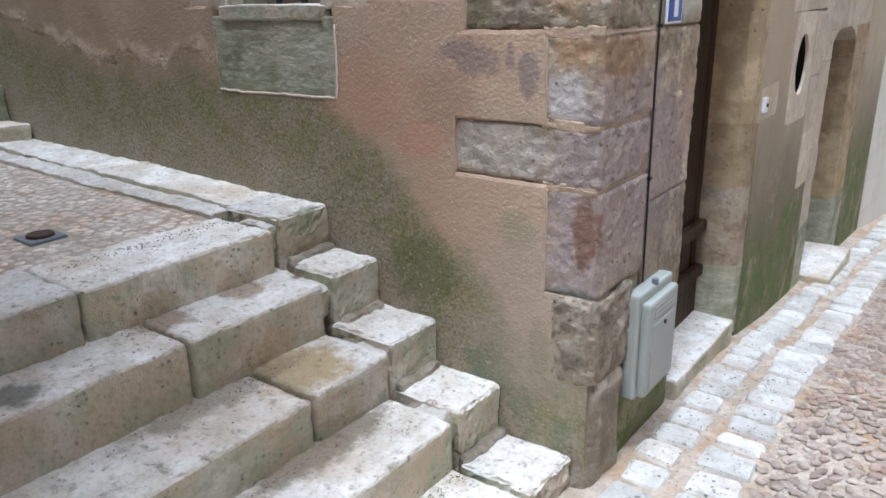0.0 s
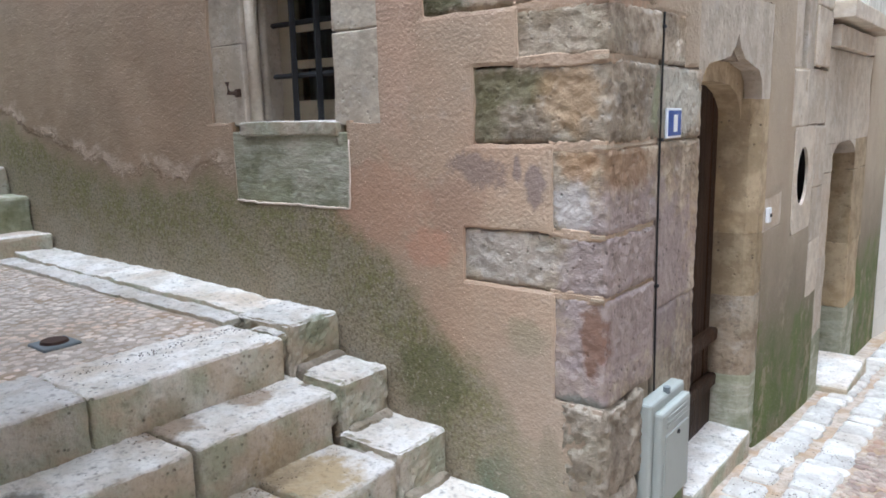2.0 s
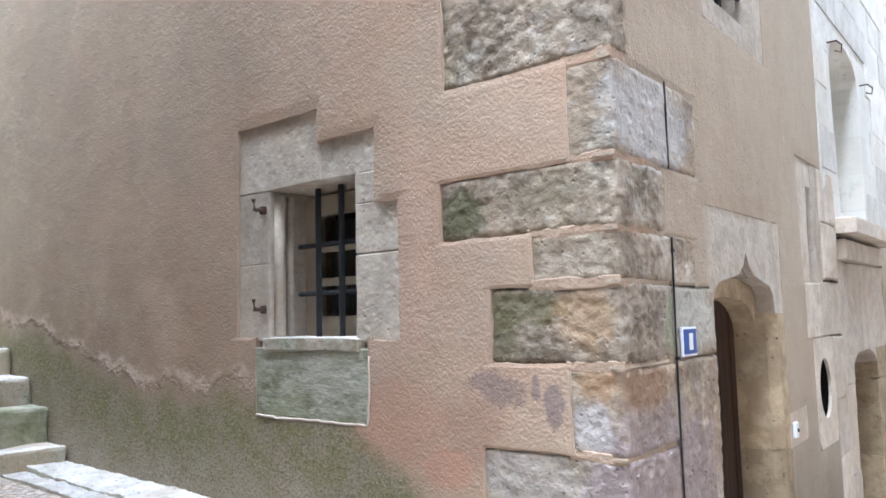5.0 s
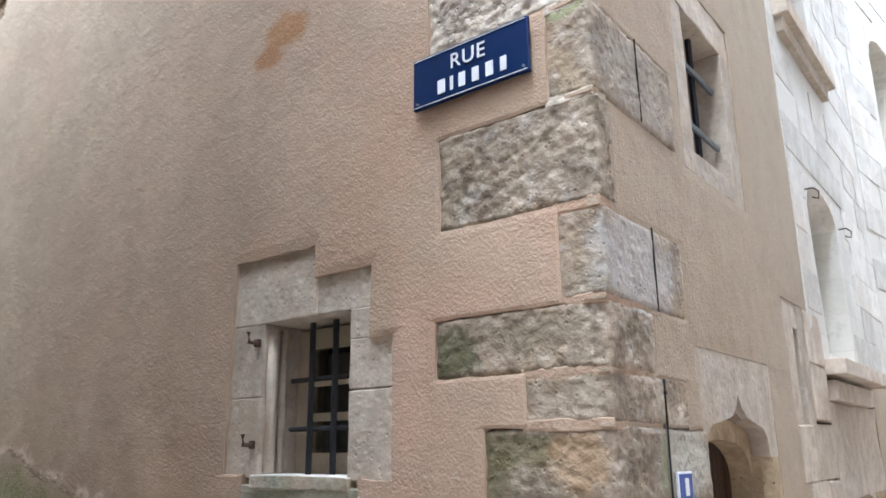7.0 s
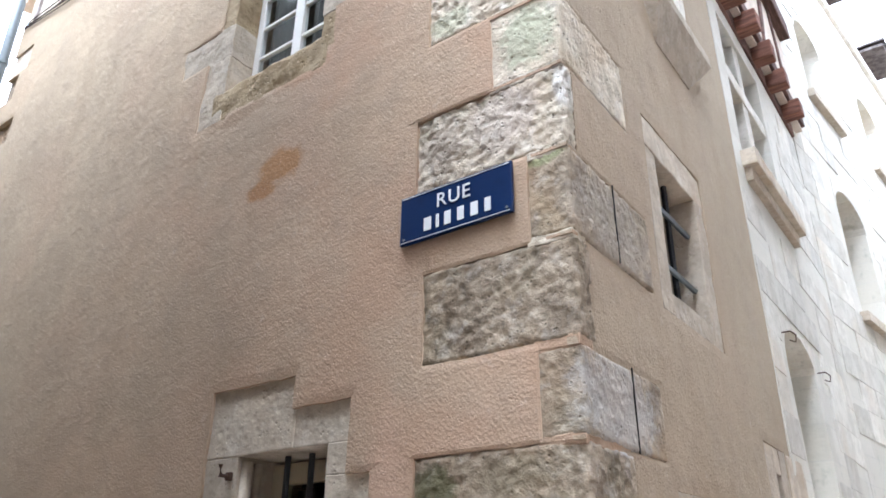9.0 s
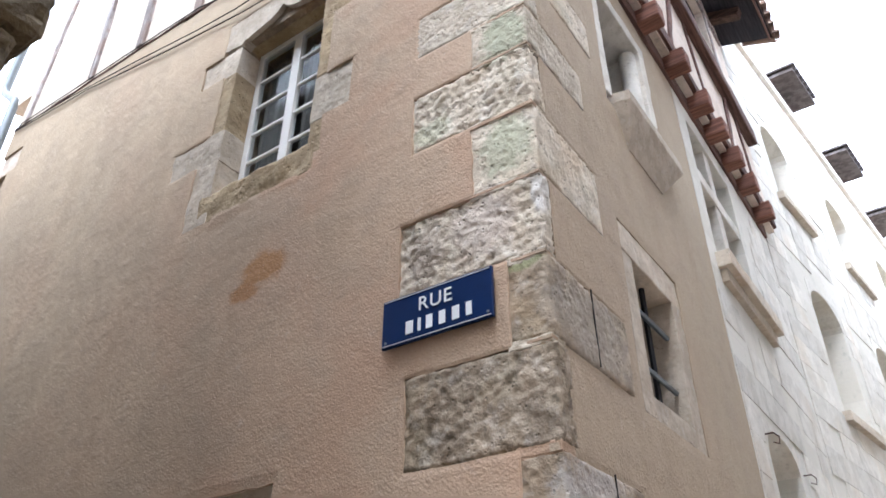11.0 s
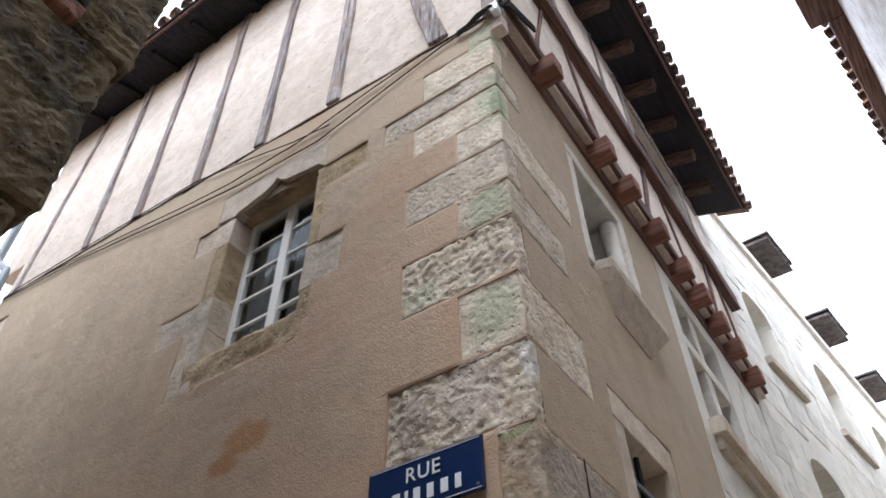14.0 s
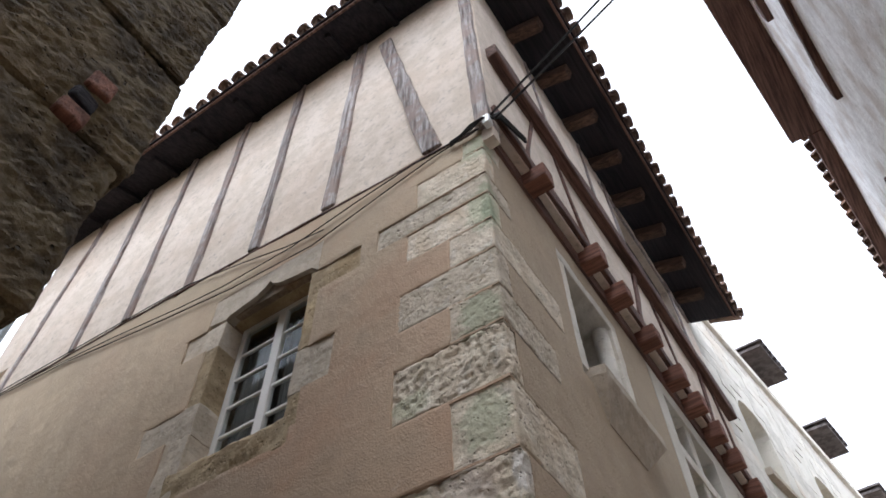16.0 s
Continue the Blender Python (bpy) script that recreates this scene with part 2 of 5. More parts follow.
def stone(name, light, dark, warm=(0.4, 0.25, 0.12), pits=0.5, bump=0.03, moss=0.0, scale=1.0, per="rand", pale=0.0, flow=None, riser=None, stains=(), dirt=1.0, shade=0.14):
    n = Net(name, 0.93)
    r = n.rand() if per == "rand" else n.island()
    a = n.noise(7 * scale, 6, 0.65, stretch=flow)
    b = n.noise(26 * scale, 5, 0.6)
    c = n.noise(2.1 * scale, 3, 0.5)
    hole = n.cells(34 * scale)
    col = n.mix(n.ramp(a, 0.4, 0.6), dark, light)
    col = n.mix(n.math("MULTIPLY", n.ramp(c, 0.46, 0.68, 0, 0.7), n.ramp(r, 0.1, 0.9, 0.35, 1.0)), col, warm)
    col = n.mix(n.ramp(b, 0.54, 0.75, 0, 0.4 * dirt), col, (0.17, 0.14, 0.11))
    if pale:
        col = n.mix(n.ramp(n.noise(9 * scale, 5, 0.7), 0.52, 0.66, 0, pale), col, (0.72, 0.69, 0.64))
    if moss:
        col = n.mix(n.ramp(n.noise(3.3, 5, 0.62), 0.47, 0.62, 0, moss), col, (0.135, 0.16, 0.075))
    for st in stains:
        col = n.stain(col, *st)
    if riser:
        # upright faces coloured darker: lichen and dirt, plus shade painted in; treads left pale
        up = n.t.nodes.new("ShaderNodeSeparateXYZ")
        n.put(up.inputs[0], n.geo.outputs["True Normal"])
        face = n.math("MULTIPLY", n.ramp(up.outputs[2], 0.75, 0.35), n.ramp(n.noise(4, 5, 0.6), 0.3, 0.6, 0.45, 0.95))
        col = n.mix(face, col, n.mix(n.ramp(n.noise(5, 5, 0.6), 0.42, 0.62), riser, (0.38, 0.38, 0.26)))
    spots = n.math("MULTIPLY", n.ramp(hole, 0.28, 0.1), n.ramp(n.noise(10 * scale, 3), 0.48, 0.62))
    col = n.mix(n.math("MULTIPLY", spots, pits), col, (0.09, 0.075, 0.06))
    grain = n.noise(60 * scale, 3, 0.6)
    col = n.mix(n.ramp(grain, 0.5, 0.72, 0, 0.3 * dirt), col, n.mix(0.5, col, (0.12, 0.09, 0.07)))
    col = n.vary(col, r, shade)
    n.bump(a, bump, 0.8)
    n.bump(grain, bump * 0.36, 0.8)
    n.bump(b, bump * 0.4, 0.7)
    n.bump(n.math("SUBTRACT", 1.0, spots), 0.02, pits)
    n.bump(n.ramp(n.cells(19 * scale), 0.0, 0.5), bump * 0.6, 0.5)
    return n.done(col)


def wood(name, light, dark, along="Z", rough=0.85, peel=None):
    n = Net(name, rough)
    st = {"X": (0.7, 14, 14), "Y": (14, 0.7, 14), "Z": (14, 14, 0.7)}[along]
    g = n.noise(2.2, 6, 0.65, stretch=st)
    g2 = n.noise(7, 4, 0.6, stretch=st)
    col = n.mix(n.ramp(g, 0.33, 0.66), dark, light)
    col = n.mix(n.ramp(g2, 0.55, 0.72, 0, 0.6), col, tuple(0.35 * v for v in dark))
    if peel:
        col = n.mix(n.ramp(n.noise(3.5, 6, 0.7), 0.45, 0.6, 0, 0.85), col, peel)
    n.bump(g, 0.012, 0.8)
    n.bump(g2, 0.006, 0.8)
    return n.done(n.vary(col, n.rand(), 0.15))


def paint(name, col, rough=0.45, metal=0.0, grime=0.25, scale=14.0):
    n = Net(name, rough, metal)
    g = n.noise(scale, 5, 0.6)
    c = n.mix(n.ramp(g, 0.5, 0.75, 0, grime), col, tuple(0.45 * v for v in col))
    n.bump(n.noise(90, 2), 0.001, 0.4)
    return n.done(c)


M_PLASTER_L = plaster("lime render, lane side", (0.5, 0.4, 0.28), (0.49, 0.345, 0.24), "left")
M_PLASTER_R = plaster("lime render, street side", (0.45, 0.37, 0.265), (0.46, 0.36, 0.255), "right")
VIOLET, OLIVE = (0.33, 0.265, 0.255), (0.17, 0.15, 0.07)
M_QUOIN = stone("weathered corner stone", (0.45, 0.37, 0.275), (0.25, 0.2, 0.145), warm=(0.37, 0.26, 0.155), pits=0.45, bump=0.016, moss=0.12, pale=0.2, dirt=1.5,
                stains=(((0.0, 0.15, 1.25), (0.2, 0.8, 0.42), VIOLET, 0.75), ((-0.1, 0, 0.95), (0.14, 0.1, 0.2), VIOLET, 0.6), ((-0.1, 0, 1.68), (0.08, 0.06, 0.07), (0.36, 0.225, 0.125), 0.75, 2.2),
                        ((-0.13, 0, 1.54), (0.09, 0.06, 0.09), (0.52, 0.48, 0.45), 0.8, 1.6), ((0.0, 0.17, 1.67), (0.04, 0.22, 0.09), (0.28, 0.175, 0.1), 0.8), ((0.0, 0.6, 1.9), (0.1, 0.3, 0.16), (0.52, 0.5, 0.42), 0.7),
                        ((0.0, 0.4, 1.88), (0.1, 0.05, 0.12), (0.33, 0.36, 0.2), 0.6), ((-0.04, 0, 1.08), (0.05, 0.1, 0.15), (0.19, 0.1, 0.06), 0.8, 2.2), ((-0.42, 0, 1.94), (0.22, 0.1, 0.08), OLIVE, 0.75),
                        ((-0.48, 0, 1.83), (0.09, 0.1, 0.12), OLIVE, 0.6), ((-0.14, 0, 1.9), (0.13, 0.1, 0.12), (0.5, 0.33, 0.18), 0.6), ((-0.4, 0, 1.34), (0.26, 0.1, 0.12), (0.47, 0.42, 0.37), 0.6),
                        ((-0.66, 0, 2.31), (0.13, 0.1, 0.11), (0.1, 0.1, 0.045), 0.8), ((-0.3, 0, 2.36), (0.2, 0.1, 0.07), (0.3, 0.25, 0.17), 0.6), ((-0.1, 0, 0.83), (0.12, 0.1, 0.05), (0.2, 0.21, 0.19), 0.85),
                        ((0.0, 0.3, 2.62), (0.1, 0.4, 0.2), (0.57, 0.55, 0.52), 0.6), ((0, 0.4, 3.42), (0.1, 0.45, 0.25), (0.36, 0.32, 0.27), 0.6), ((-0.1, 0, 3.62), (0.12, 0.1, 0.04), (0.3, 0.33, 0.17), 0.7)))
MOSS_GREY = (0.38, 0.41, 0.28)
M_QUOIN_UP = stone("pale corner stone", (0.7, 0.62, 0.5), (0.54, 0.465, 0.36), warm=(0.55, 0.44, 0.31), pits=0.6, bump=0.016, dirt=0.55, moss=0.15, pale=0.35,
                   stains=(((0, 0, 6.05), (0.2, 0.18, 0.3), MOSS_GREY, 0.75), ((0, 0, 5.98), (0.07, 0.08, 0.17), (0.2, 0.24, 0.16), 0.7), ((-0.14, 0, 5.05), (0.15, 0.1, 0.2), MOSS_GREY, 0.7),
                           ((-0.16, 0, 4.3), (0.15, 0.1, 0.2), MOSS_GREY, 0.6), ((-0.6, 0, 4.6), (0.15, 0.1, 0.1), MOSS_GREY, 0.5), ((0, 0, 6.85), (0.2, 0.2, 0.2), MOSS_GREY, 0.7),
                           ((0, 0, 3.95), (0.06, 0.12, 0.12), (0.78, 0.75, 0.7), 0.85, 1.0), ((-0.65, 0, 3.85), (0.14, 0.1, 0.16), (0.34, 0.28, 0.23), 0.6), ((-0.3, 0, 3.9), (0.2, 0.1, 0.2), (0.5, 0.42, 0.37), 0.5)))
M_DRESSED = stone("dressed limestone", (0.59, 0.515, 0.41), (0.48, 0.41, 0.32), warm=(0.45, 0.35, 0.245), pits=0.3, bump=0.007, pale=0.25, dirt=0.6)
M_JAMB = stone("yellowed limestone", (0.46, 0.36, 0.225), (0.33, 0.25, 0.15), warm=(0.42, 0.29, 0.13), pits=0.7, bump=0.01, dirt=0.7)
M_MOSSY = stone("mossy dressed stone", (0.48, 0.46, 0.37), (0.35, 0.34, 0.25), warm=(0.3, 0.31, 0.18), pits=0.3, bump=0.012, moss=0.55, flow=(0.6, 0.6, 3))
# riser colour is lichen and dirt, deepened by the shade on upright faces
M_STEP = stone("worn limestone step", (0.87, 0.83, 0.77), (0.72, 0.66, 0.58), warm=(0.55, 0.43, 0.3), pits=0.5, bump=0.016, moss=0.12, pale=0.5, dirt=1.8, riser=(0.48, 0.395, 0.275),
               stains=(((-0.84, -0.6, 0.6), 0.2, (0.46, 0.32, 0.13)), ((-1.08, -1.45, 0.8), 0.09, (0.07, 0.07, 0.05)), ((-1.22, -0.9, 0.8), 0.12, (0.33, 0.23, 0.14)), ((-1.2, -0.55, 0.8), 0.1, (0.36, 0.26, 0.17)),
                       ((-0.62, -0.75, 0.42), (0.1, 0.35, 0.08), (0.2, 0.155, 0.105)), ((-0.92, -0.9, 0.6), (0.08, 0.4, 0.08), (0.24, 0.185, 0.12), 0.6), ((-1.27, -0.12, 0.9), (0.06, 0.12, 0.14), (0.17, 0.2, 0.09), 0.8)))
M_WHITE = stone("pale ashlar", (0.74, 0.71, 0.64), (0.63, 0.6, 0.53), warm=(0.62, 0.55, 0.45), pits=0.25, bump=0.008, moss=0.06, pale=0.3, scale=0.7, dirt=0.6)


def ashlar(name, light, dark, w, h):
    n = Net(name, 0.92)
    c = n.t.nodes.new("ShaderNodeCombineXYZ")
    p = n.xyz()
    n.put(c.inputs[0], p[1])
    n.put(c.inputs[1], p[2])
    br = n.t.nodes.new("ShaderNodeTexBrick")
    n.put(br.inputs["Vector"], c.outputs[0])
    br.inputs["Scale"].default_value, br.inputs["Brick Width"].default_value, br.inputs["Row Height"].default_value = 1.0, w, h
    br.inputs["Mortar Size"].default_value, br.inputs["Mortar Smooth"].default_value = 0.008, 0.6
    br.inputs["Color1"].default_value, br.inputs["Color2"].default_value, br.inputs["Mortar"].default_value = (*light, 1), (*dark, 1), (*(0.86 * v for v in light), 1)
    col = n.mix(n.ramp(n.noise(3, 5, 0.6), 0.4, 0.7, 0, 0.5), br.outputs["Color"], dark)
    col = n.mix(n.ramp(n.noise(9, 6, 0.7, stretch=(1, 1, 0.5)), 0.56, 0.7, 0, 0.55), col, (0.42, 0.43, 0.36))
    col = n.mix(n.ramp(n.noise(1.6, 6, 0.65, stretch=(1, 1, 0.3)), 0.52, 0.68, 0, 0.4), col, (0.47, 0.47, 0.4))
    n.bump(br.outputs["Fac"], 0.012, -0.5)
    n.bump(n.noise(20, 5, 0.65), 0.012, 0.6)
    return n.done(col)


M_ASHLAR = ashlar("coursed pale ashlar", (0.75, 0.72, 0.65), (0.66, 0.63, 0.55), 0.55, 0.3)
# Brown crusted stone, darkened further: the shade it stands in is put into colour.
M_DARKSTONE = stone("shade-dark brown stone", (0.16, 0.125, 0.074), (0.06, 0.046, 0.03), warm=(0.17, 0.12, 0.06), pits=1.0, bump=0.016, scale=1.2)
M_CORE = stone("rubble and mortar", (0.33, 0.26, 0.19), (0.2, 0.16, 0.12), pits=0.4, bump=0.03)
M_BASE = stone("patched mortar", (0.43, 0.365, 0.285), (0.27, 0.225, 0.17), warm=(0.24, 0.22, 0.14), pits=0.3, bump=0.02, moss=0.25)
M_PEBBLE = stone("street pebble", (0.52, 0.43, 0.36), (0.33, 0.25, 0.21), warm=(0.42, 0.26, 0.17), pits=0.1, bump=0.006, per="island", pale=0.15)
M_SETT = stone("pale sett", (0.7, 0.68, 0.63), (0.55, 0.52, 0.47), warm=(0.5, 0.44, 0.36), pits=0.75, bump=0.01, pale=0.5)
M_COBBLE = stone("tan broken cobble", (0.83, 0.74, 0.65), (0.66, 0.56, 0.47), warm=(0.68, 0.5, 0.35), pits=0.1, bump=0.006, per="island", pale=0.35)
M_MORTAR = stone("sandy mortar", (0.58, 0.49, 0.4), (0.44, 0.36, 0.28), pits=0.2, bump=0.012, scale=2)
M_LOGGIA = stone("limewashed infill", (0.76, 0.66, 0.56), (0.66, 0.565, 0.46), warm=(0.72, 0.55, 0.42), pits=0.05, bump=0.006, scale=0.6)
M_TIMBER = wood("grey weathered oak", (0.46, 0.42, 0.4), (0.11, 0.085, 0.075), "Z", 0.85, (0.27, 0.2, 0.17))
M_BROWN = wood("dark brown oak", (0.19, 0.105, 0.08), (0.06, 0.032, 0.025), "Y")
# Near-black: the shade under the eaves is put into this board colour.
M_SOFFIT = wood("shade-black roof boards", (0.03, 0.026, 0.03), (0.012, 0.011, 0.014), "Y")
M_RAFTER = wood("brown rafter", (0.13, 0.08, 0.06), (0.05, 0.032, 0.024), "X")
M_RED = wood("red-brown beam end", (0.27, 0.125, 0.085), (0.12, 0.055, 0.04), "X")
M_DOOR = wood("brown door planks", (0.06, 0.03, 0.014), (0.022, 0.011, 0.006), "Z", 0.6)
M_TILE = stone("old clay tile", (0.25, 0.17, 0.13), (0.12, 0.085, 0.07), warm=(0.28, 0.15, 0.09), pits=0.2, bump=0.01)
M_GREYTILE = stone("grey weathered tile", (0.15, 0.135, 0.13), (0.07, 0.062, 0.06), warm=(0.1, 0.085, 0.08), pits=0.2, bump=0.01)
M_IRON = paint("dark iron", (0.03, 0.03, 0.032), 0.6, 0.4)
M_RUST = paint("rusty iron", (0.09, 0.055, 0.04), 0.75, 0.3, 0.5)
M_WHITEPAINT = paint("white window paint", (0.78, 0.77, 0.74), 0.5, 0, 0.12)
M_OLDPAINT = paint("cream window paint", (0.5, 0.43, 0.31), 0.6, 0, 0.4)
M_GREYBOX = paint("light grey plastic", (0.37, 0.39, 0.355), 0.5, 0, 0.2, 5)
M_BLUE = paint("blue enamel", (0.005, 0.021, 0.085), 0.35, 0, 0.2)
M_NUMBLUE = paint("bright blue enamel", (0.015, 0.06, 0.3), 0.3, 0, 0.1)
M_ENAMEL = paint("white enamel", (0.82, 0.83, 0.84), 0.3, 0, 0.05)
M_ZINC = paint("zinc pipe", (0.19, 0.215, 0.225), 0.5, 0.15, 0.35)
M_CABLE = paint("black cable", (0.02, 0.019, 0.018), 0.6, 0, 0.1)
M_CURTAIN = paint("net curtain", (0.11, 0.11, 0.105), 0.9, 0, 0.3, 5)
# Stands for unlit rooms: their darkness is in this colour.
M_DARKROOM = paint("near-black room wall", (0.05, 0.046, 0.042), 0.95)
_g = Net("window glass", 0.04)
_g.b.inputs["Transmission Weight"].default_value = 1.0
_g.b.inputs["IOR"].default_value = 1.13
M_GLASS = _g.done((0.8, 0.83, 0.84))


# ---- building helpers ----
def mesh_of(name, verts, faces, material, smooth=False):
    me = bpy.data.meshes.new(name)
    me.from_pydata([tuple(v) for v in verts], [], faces)
    me.update()
    if smooth:
        me.polygons.foreach_set("use_smooth", [True] * len(me.polygons))
    me.materials.append(material)
    return me


def part(name, bm, material, parent=None, label="", smooth=False):
    """Links a bmesh, or (verts, faces), as one mesh object under a thing or a part."""
    if isinstance(bm, tuple):
        me = mesh_of(name, bm[0], bm[1], material, smooth)
    else:
        me = bpy.data.meshes.new(name)
        bm.to_mesh(me)
        bm.free()
        me.materials.append(material)
        if smooth:
            me.polygons.foreach_set("use_smooth", [True] * len(me.polygons))
    ob = new(name, me)
    ob.parent = parent
    return tagged(ob, label) if label else ob


def empty(name, label, category, kind="", group="", at=(0, 0, 0)):
    ob = new(name)
    ob.location = at
    ob.empty_display_size = 0.1
    return tagged(ob, label, category, group, kind)


def block(x0, x1, y0, y1, z0, z1, seg=0.1, r=0.012, amp=0.004, seed=0.0, freq=6.0, fold=0.0):
    """A stone block with rounded, uneven edges: (verts, faces)."""
    axes = []
    for a, b in ((x0, x1), (y0, y1), (z0, z1)):
        n = max(1, int(round((b - a - 2 * r) / seg)))
        axes.append([a] + [a + r + (b - a - 2 * r) * k / n for k in range(n + 1)] + [b])
    nx, ny, nz = (len(a) - 1 for a in axes)
    ids, verts, faces = {}, [], []

    def vid(i, j, k):
        key = (i, j, k)
        if key not in ids:
            ids[key] = len(verts)
            p = Vector((axes[0][i], axes[1][j], axes[2][k]))
            edge = [(i in (0, nx)), (j in (0, ny)), (k in (0, nz))]
            if sum(edge) >= 2:
                pull = 0.3 * r if sum(edge) == 2 else 0.45 * r
                for q, (e, idx, lim) in enumerate(zip(edge, (i, j, k), (nx, ny, nz))):
                    if e:
                        p[q] += pull if idx == 0 else -pull
            if amp:
                s = Vector((seed * 7.3, seed * 3.1, seed * 5.7))
                p = p + noise.noise_vector((p + s) * freq) * amp + noise.noise_vector((p + s) * freq * 3.1) * amp * 0.5
                if fold:
                    p = p + noise.noise_vector((p + s) * 2.2) * fold
            verts.append(p)
        return ids[key]

    for j in range(ny):
        for k in range(nz):
            faces.append((vid(0, j, k), vid(0, j, k + 1), vid(0, j + 1, k + 1), vid(0, j + 1, k)))
            faces.append((vid(nx, j, k), vid(nx, j + 1, k), vid(nx, j + 1, k + 1), vid(nx, j, k + 1)))
    for i in range(nx):
        for k in range(nz):
            faces.append((vid(i, 0, k), vid(i + 1, 0, k), vid(i + 1, 0, k + 1), vid(i, 0, k + 1)))
            faces.append((vid(i, ny, k), vid(i, ny, k + 1), vid(i + 1, ny, k + 1), vid(i + 1, ny, k)))
    for i in range(nx):
        for j in range(ny):
            faces.append((vid(i, j, 0), vid(i, j + 1, 0), vid(i + 1, j + 1, 0), vid(i + 1, j, 0)))
            faces.append((vid(i, j, nz), vid(i + 1, j, nz), vid(i + 1, j + 1, nz), vid(i, j + 1, nz)))
    return verts, faces


def rough_block(x0, x1, y0, y1, z0, z1, rough, seed, seg=0.014, clip=None):
    """A stone whose faces are broken, pitted and worn; where clip(p) holds it stays behind its face."""
    vs, fs = block(x0, x1, y0, y1, z0, z1, seg, 0.012, 0)
    lo, hi, shift, res = (x0, y0, z0), (x1, y1, z1), Vector((seed * 3.7, seed * 1.9, seed * 2.3)), []
    for p in vs:
        nrm = Vector([(-1 if p[a] < lo[a] + 0.007 else (1 if p[a] > hi[a] - 0.007 else 0)) for a in range(3)])
        q = p + shift
        h = 0.6 * noise.noise(q * 4.2) + 0.3 * (0.45 - 2 * abs(noise.noise(q * 15))) + 0.6 * noise.noise(q * 33) + 0.6 * noise.noise(q * 62)
        h -= 2.8 * max(0, 0.28 - noise.voronoi(q * 13)[0][0]) + 1.6 * max(0, 0.22 - noise.voronoi(q * 27)[0][0])
        h = min(h, 0.32)
        if clip and clip(p):
            h = min(h, 0) - 0.25
        worn = 0.35 if nrm.length > 1.2 else 0
        res.append(p + nrm.normalized() * (h - worn) * 0.0135 * rough + noise.noise_vector(q * 6) * 0.004)
    return res, fs


def beam(p, q, w, h, up=(0, 0, 1), seg=0.25, r=0.008, amp=0.004, seed=0.0):
    """A timber from p to q, w wide and h deep."""
    p, q = Vector(p), Vector(q)
    d = (q - p).normalized()
    side = d.cross(Vector(up)).normalized()
    top = side.cross(d)
    v, f = block(0, (q - p).length, -w / 2, w / 2, -h / 2, h / 2, seg, r, amp, seed, 4.0)
    return [p + d * a[0] + side * a[1] + top * a[2] for a in v], f


def tube(pts, r, sides=8):
    """A swept round pipe or cable through the points."""
    pts = [Vector(p) for p in pts]
    verts, faces = [], []
    for k, p in enumerate(pts):
        d = (pts[min(k + 1, len(pts) - 1)] - pts[max(k - 1, 0)]).normalized()
        a = d.orthogonal().normalized() if abs(d.z) > 0.95 else d.cross(Vector((0, 0, 1))).normalized()
        b = d.cross(a)
        verts += [p + (a * math.cos(t) + b * math.sin(t)) * r for t in (2 * math.pi * s / sides for s in range(sides))]
    for k in range(len(pts) - 1):
        for s in range(sides):
            faces.append((k * sides + s, k * sides + (s + 1) % sides, (k + 1) * sides + (s + 1) % sides, (k + 1) * sides + s))
    faces.append(tuple(range(sides))[::-1])
    faces.append(tuple((len(pts) - 1) * sides + s for s in range(sides)))
    return verts, faces


def plate(outline, thick, place):
    """An outline in (u, z), extruded by thick behind its face; place maps (u, z, out) to the world."""
    bm = bmesh.new()
    f = bm.faces.new([bm.verts.new(place(u, z, 0)) for u, z in outline])
    back = bmesh.ops.extrude_face_region(bm, geom=[f])["geom"]
    shift = place(0, 0, -thick) - place(0, 0, 0)
    bmesh.ops.translate(bm, verts=[g for g in back if isinstance(g, bmesh.types.BMVert)], vec=shift)
    bmesh.ops.triangulate(bm, faces=[g for g in bm.faces if len(g.verts) > 4])
    bmesh.ops.recalc_face_normals(bm, faces=bm.faces)
    return bm


def left_wall(u, z, o):
    return Vector((u, -o, z))


def right_wall(u, z, o):
    return Vector((o, u, z))


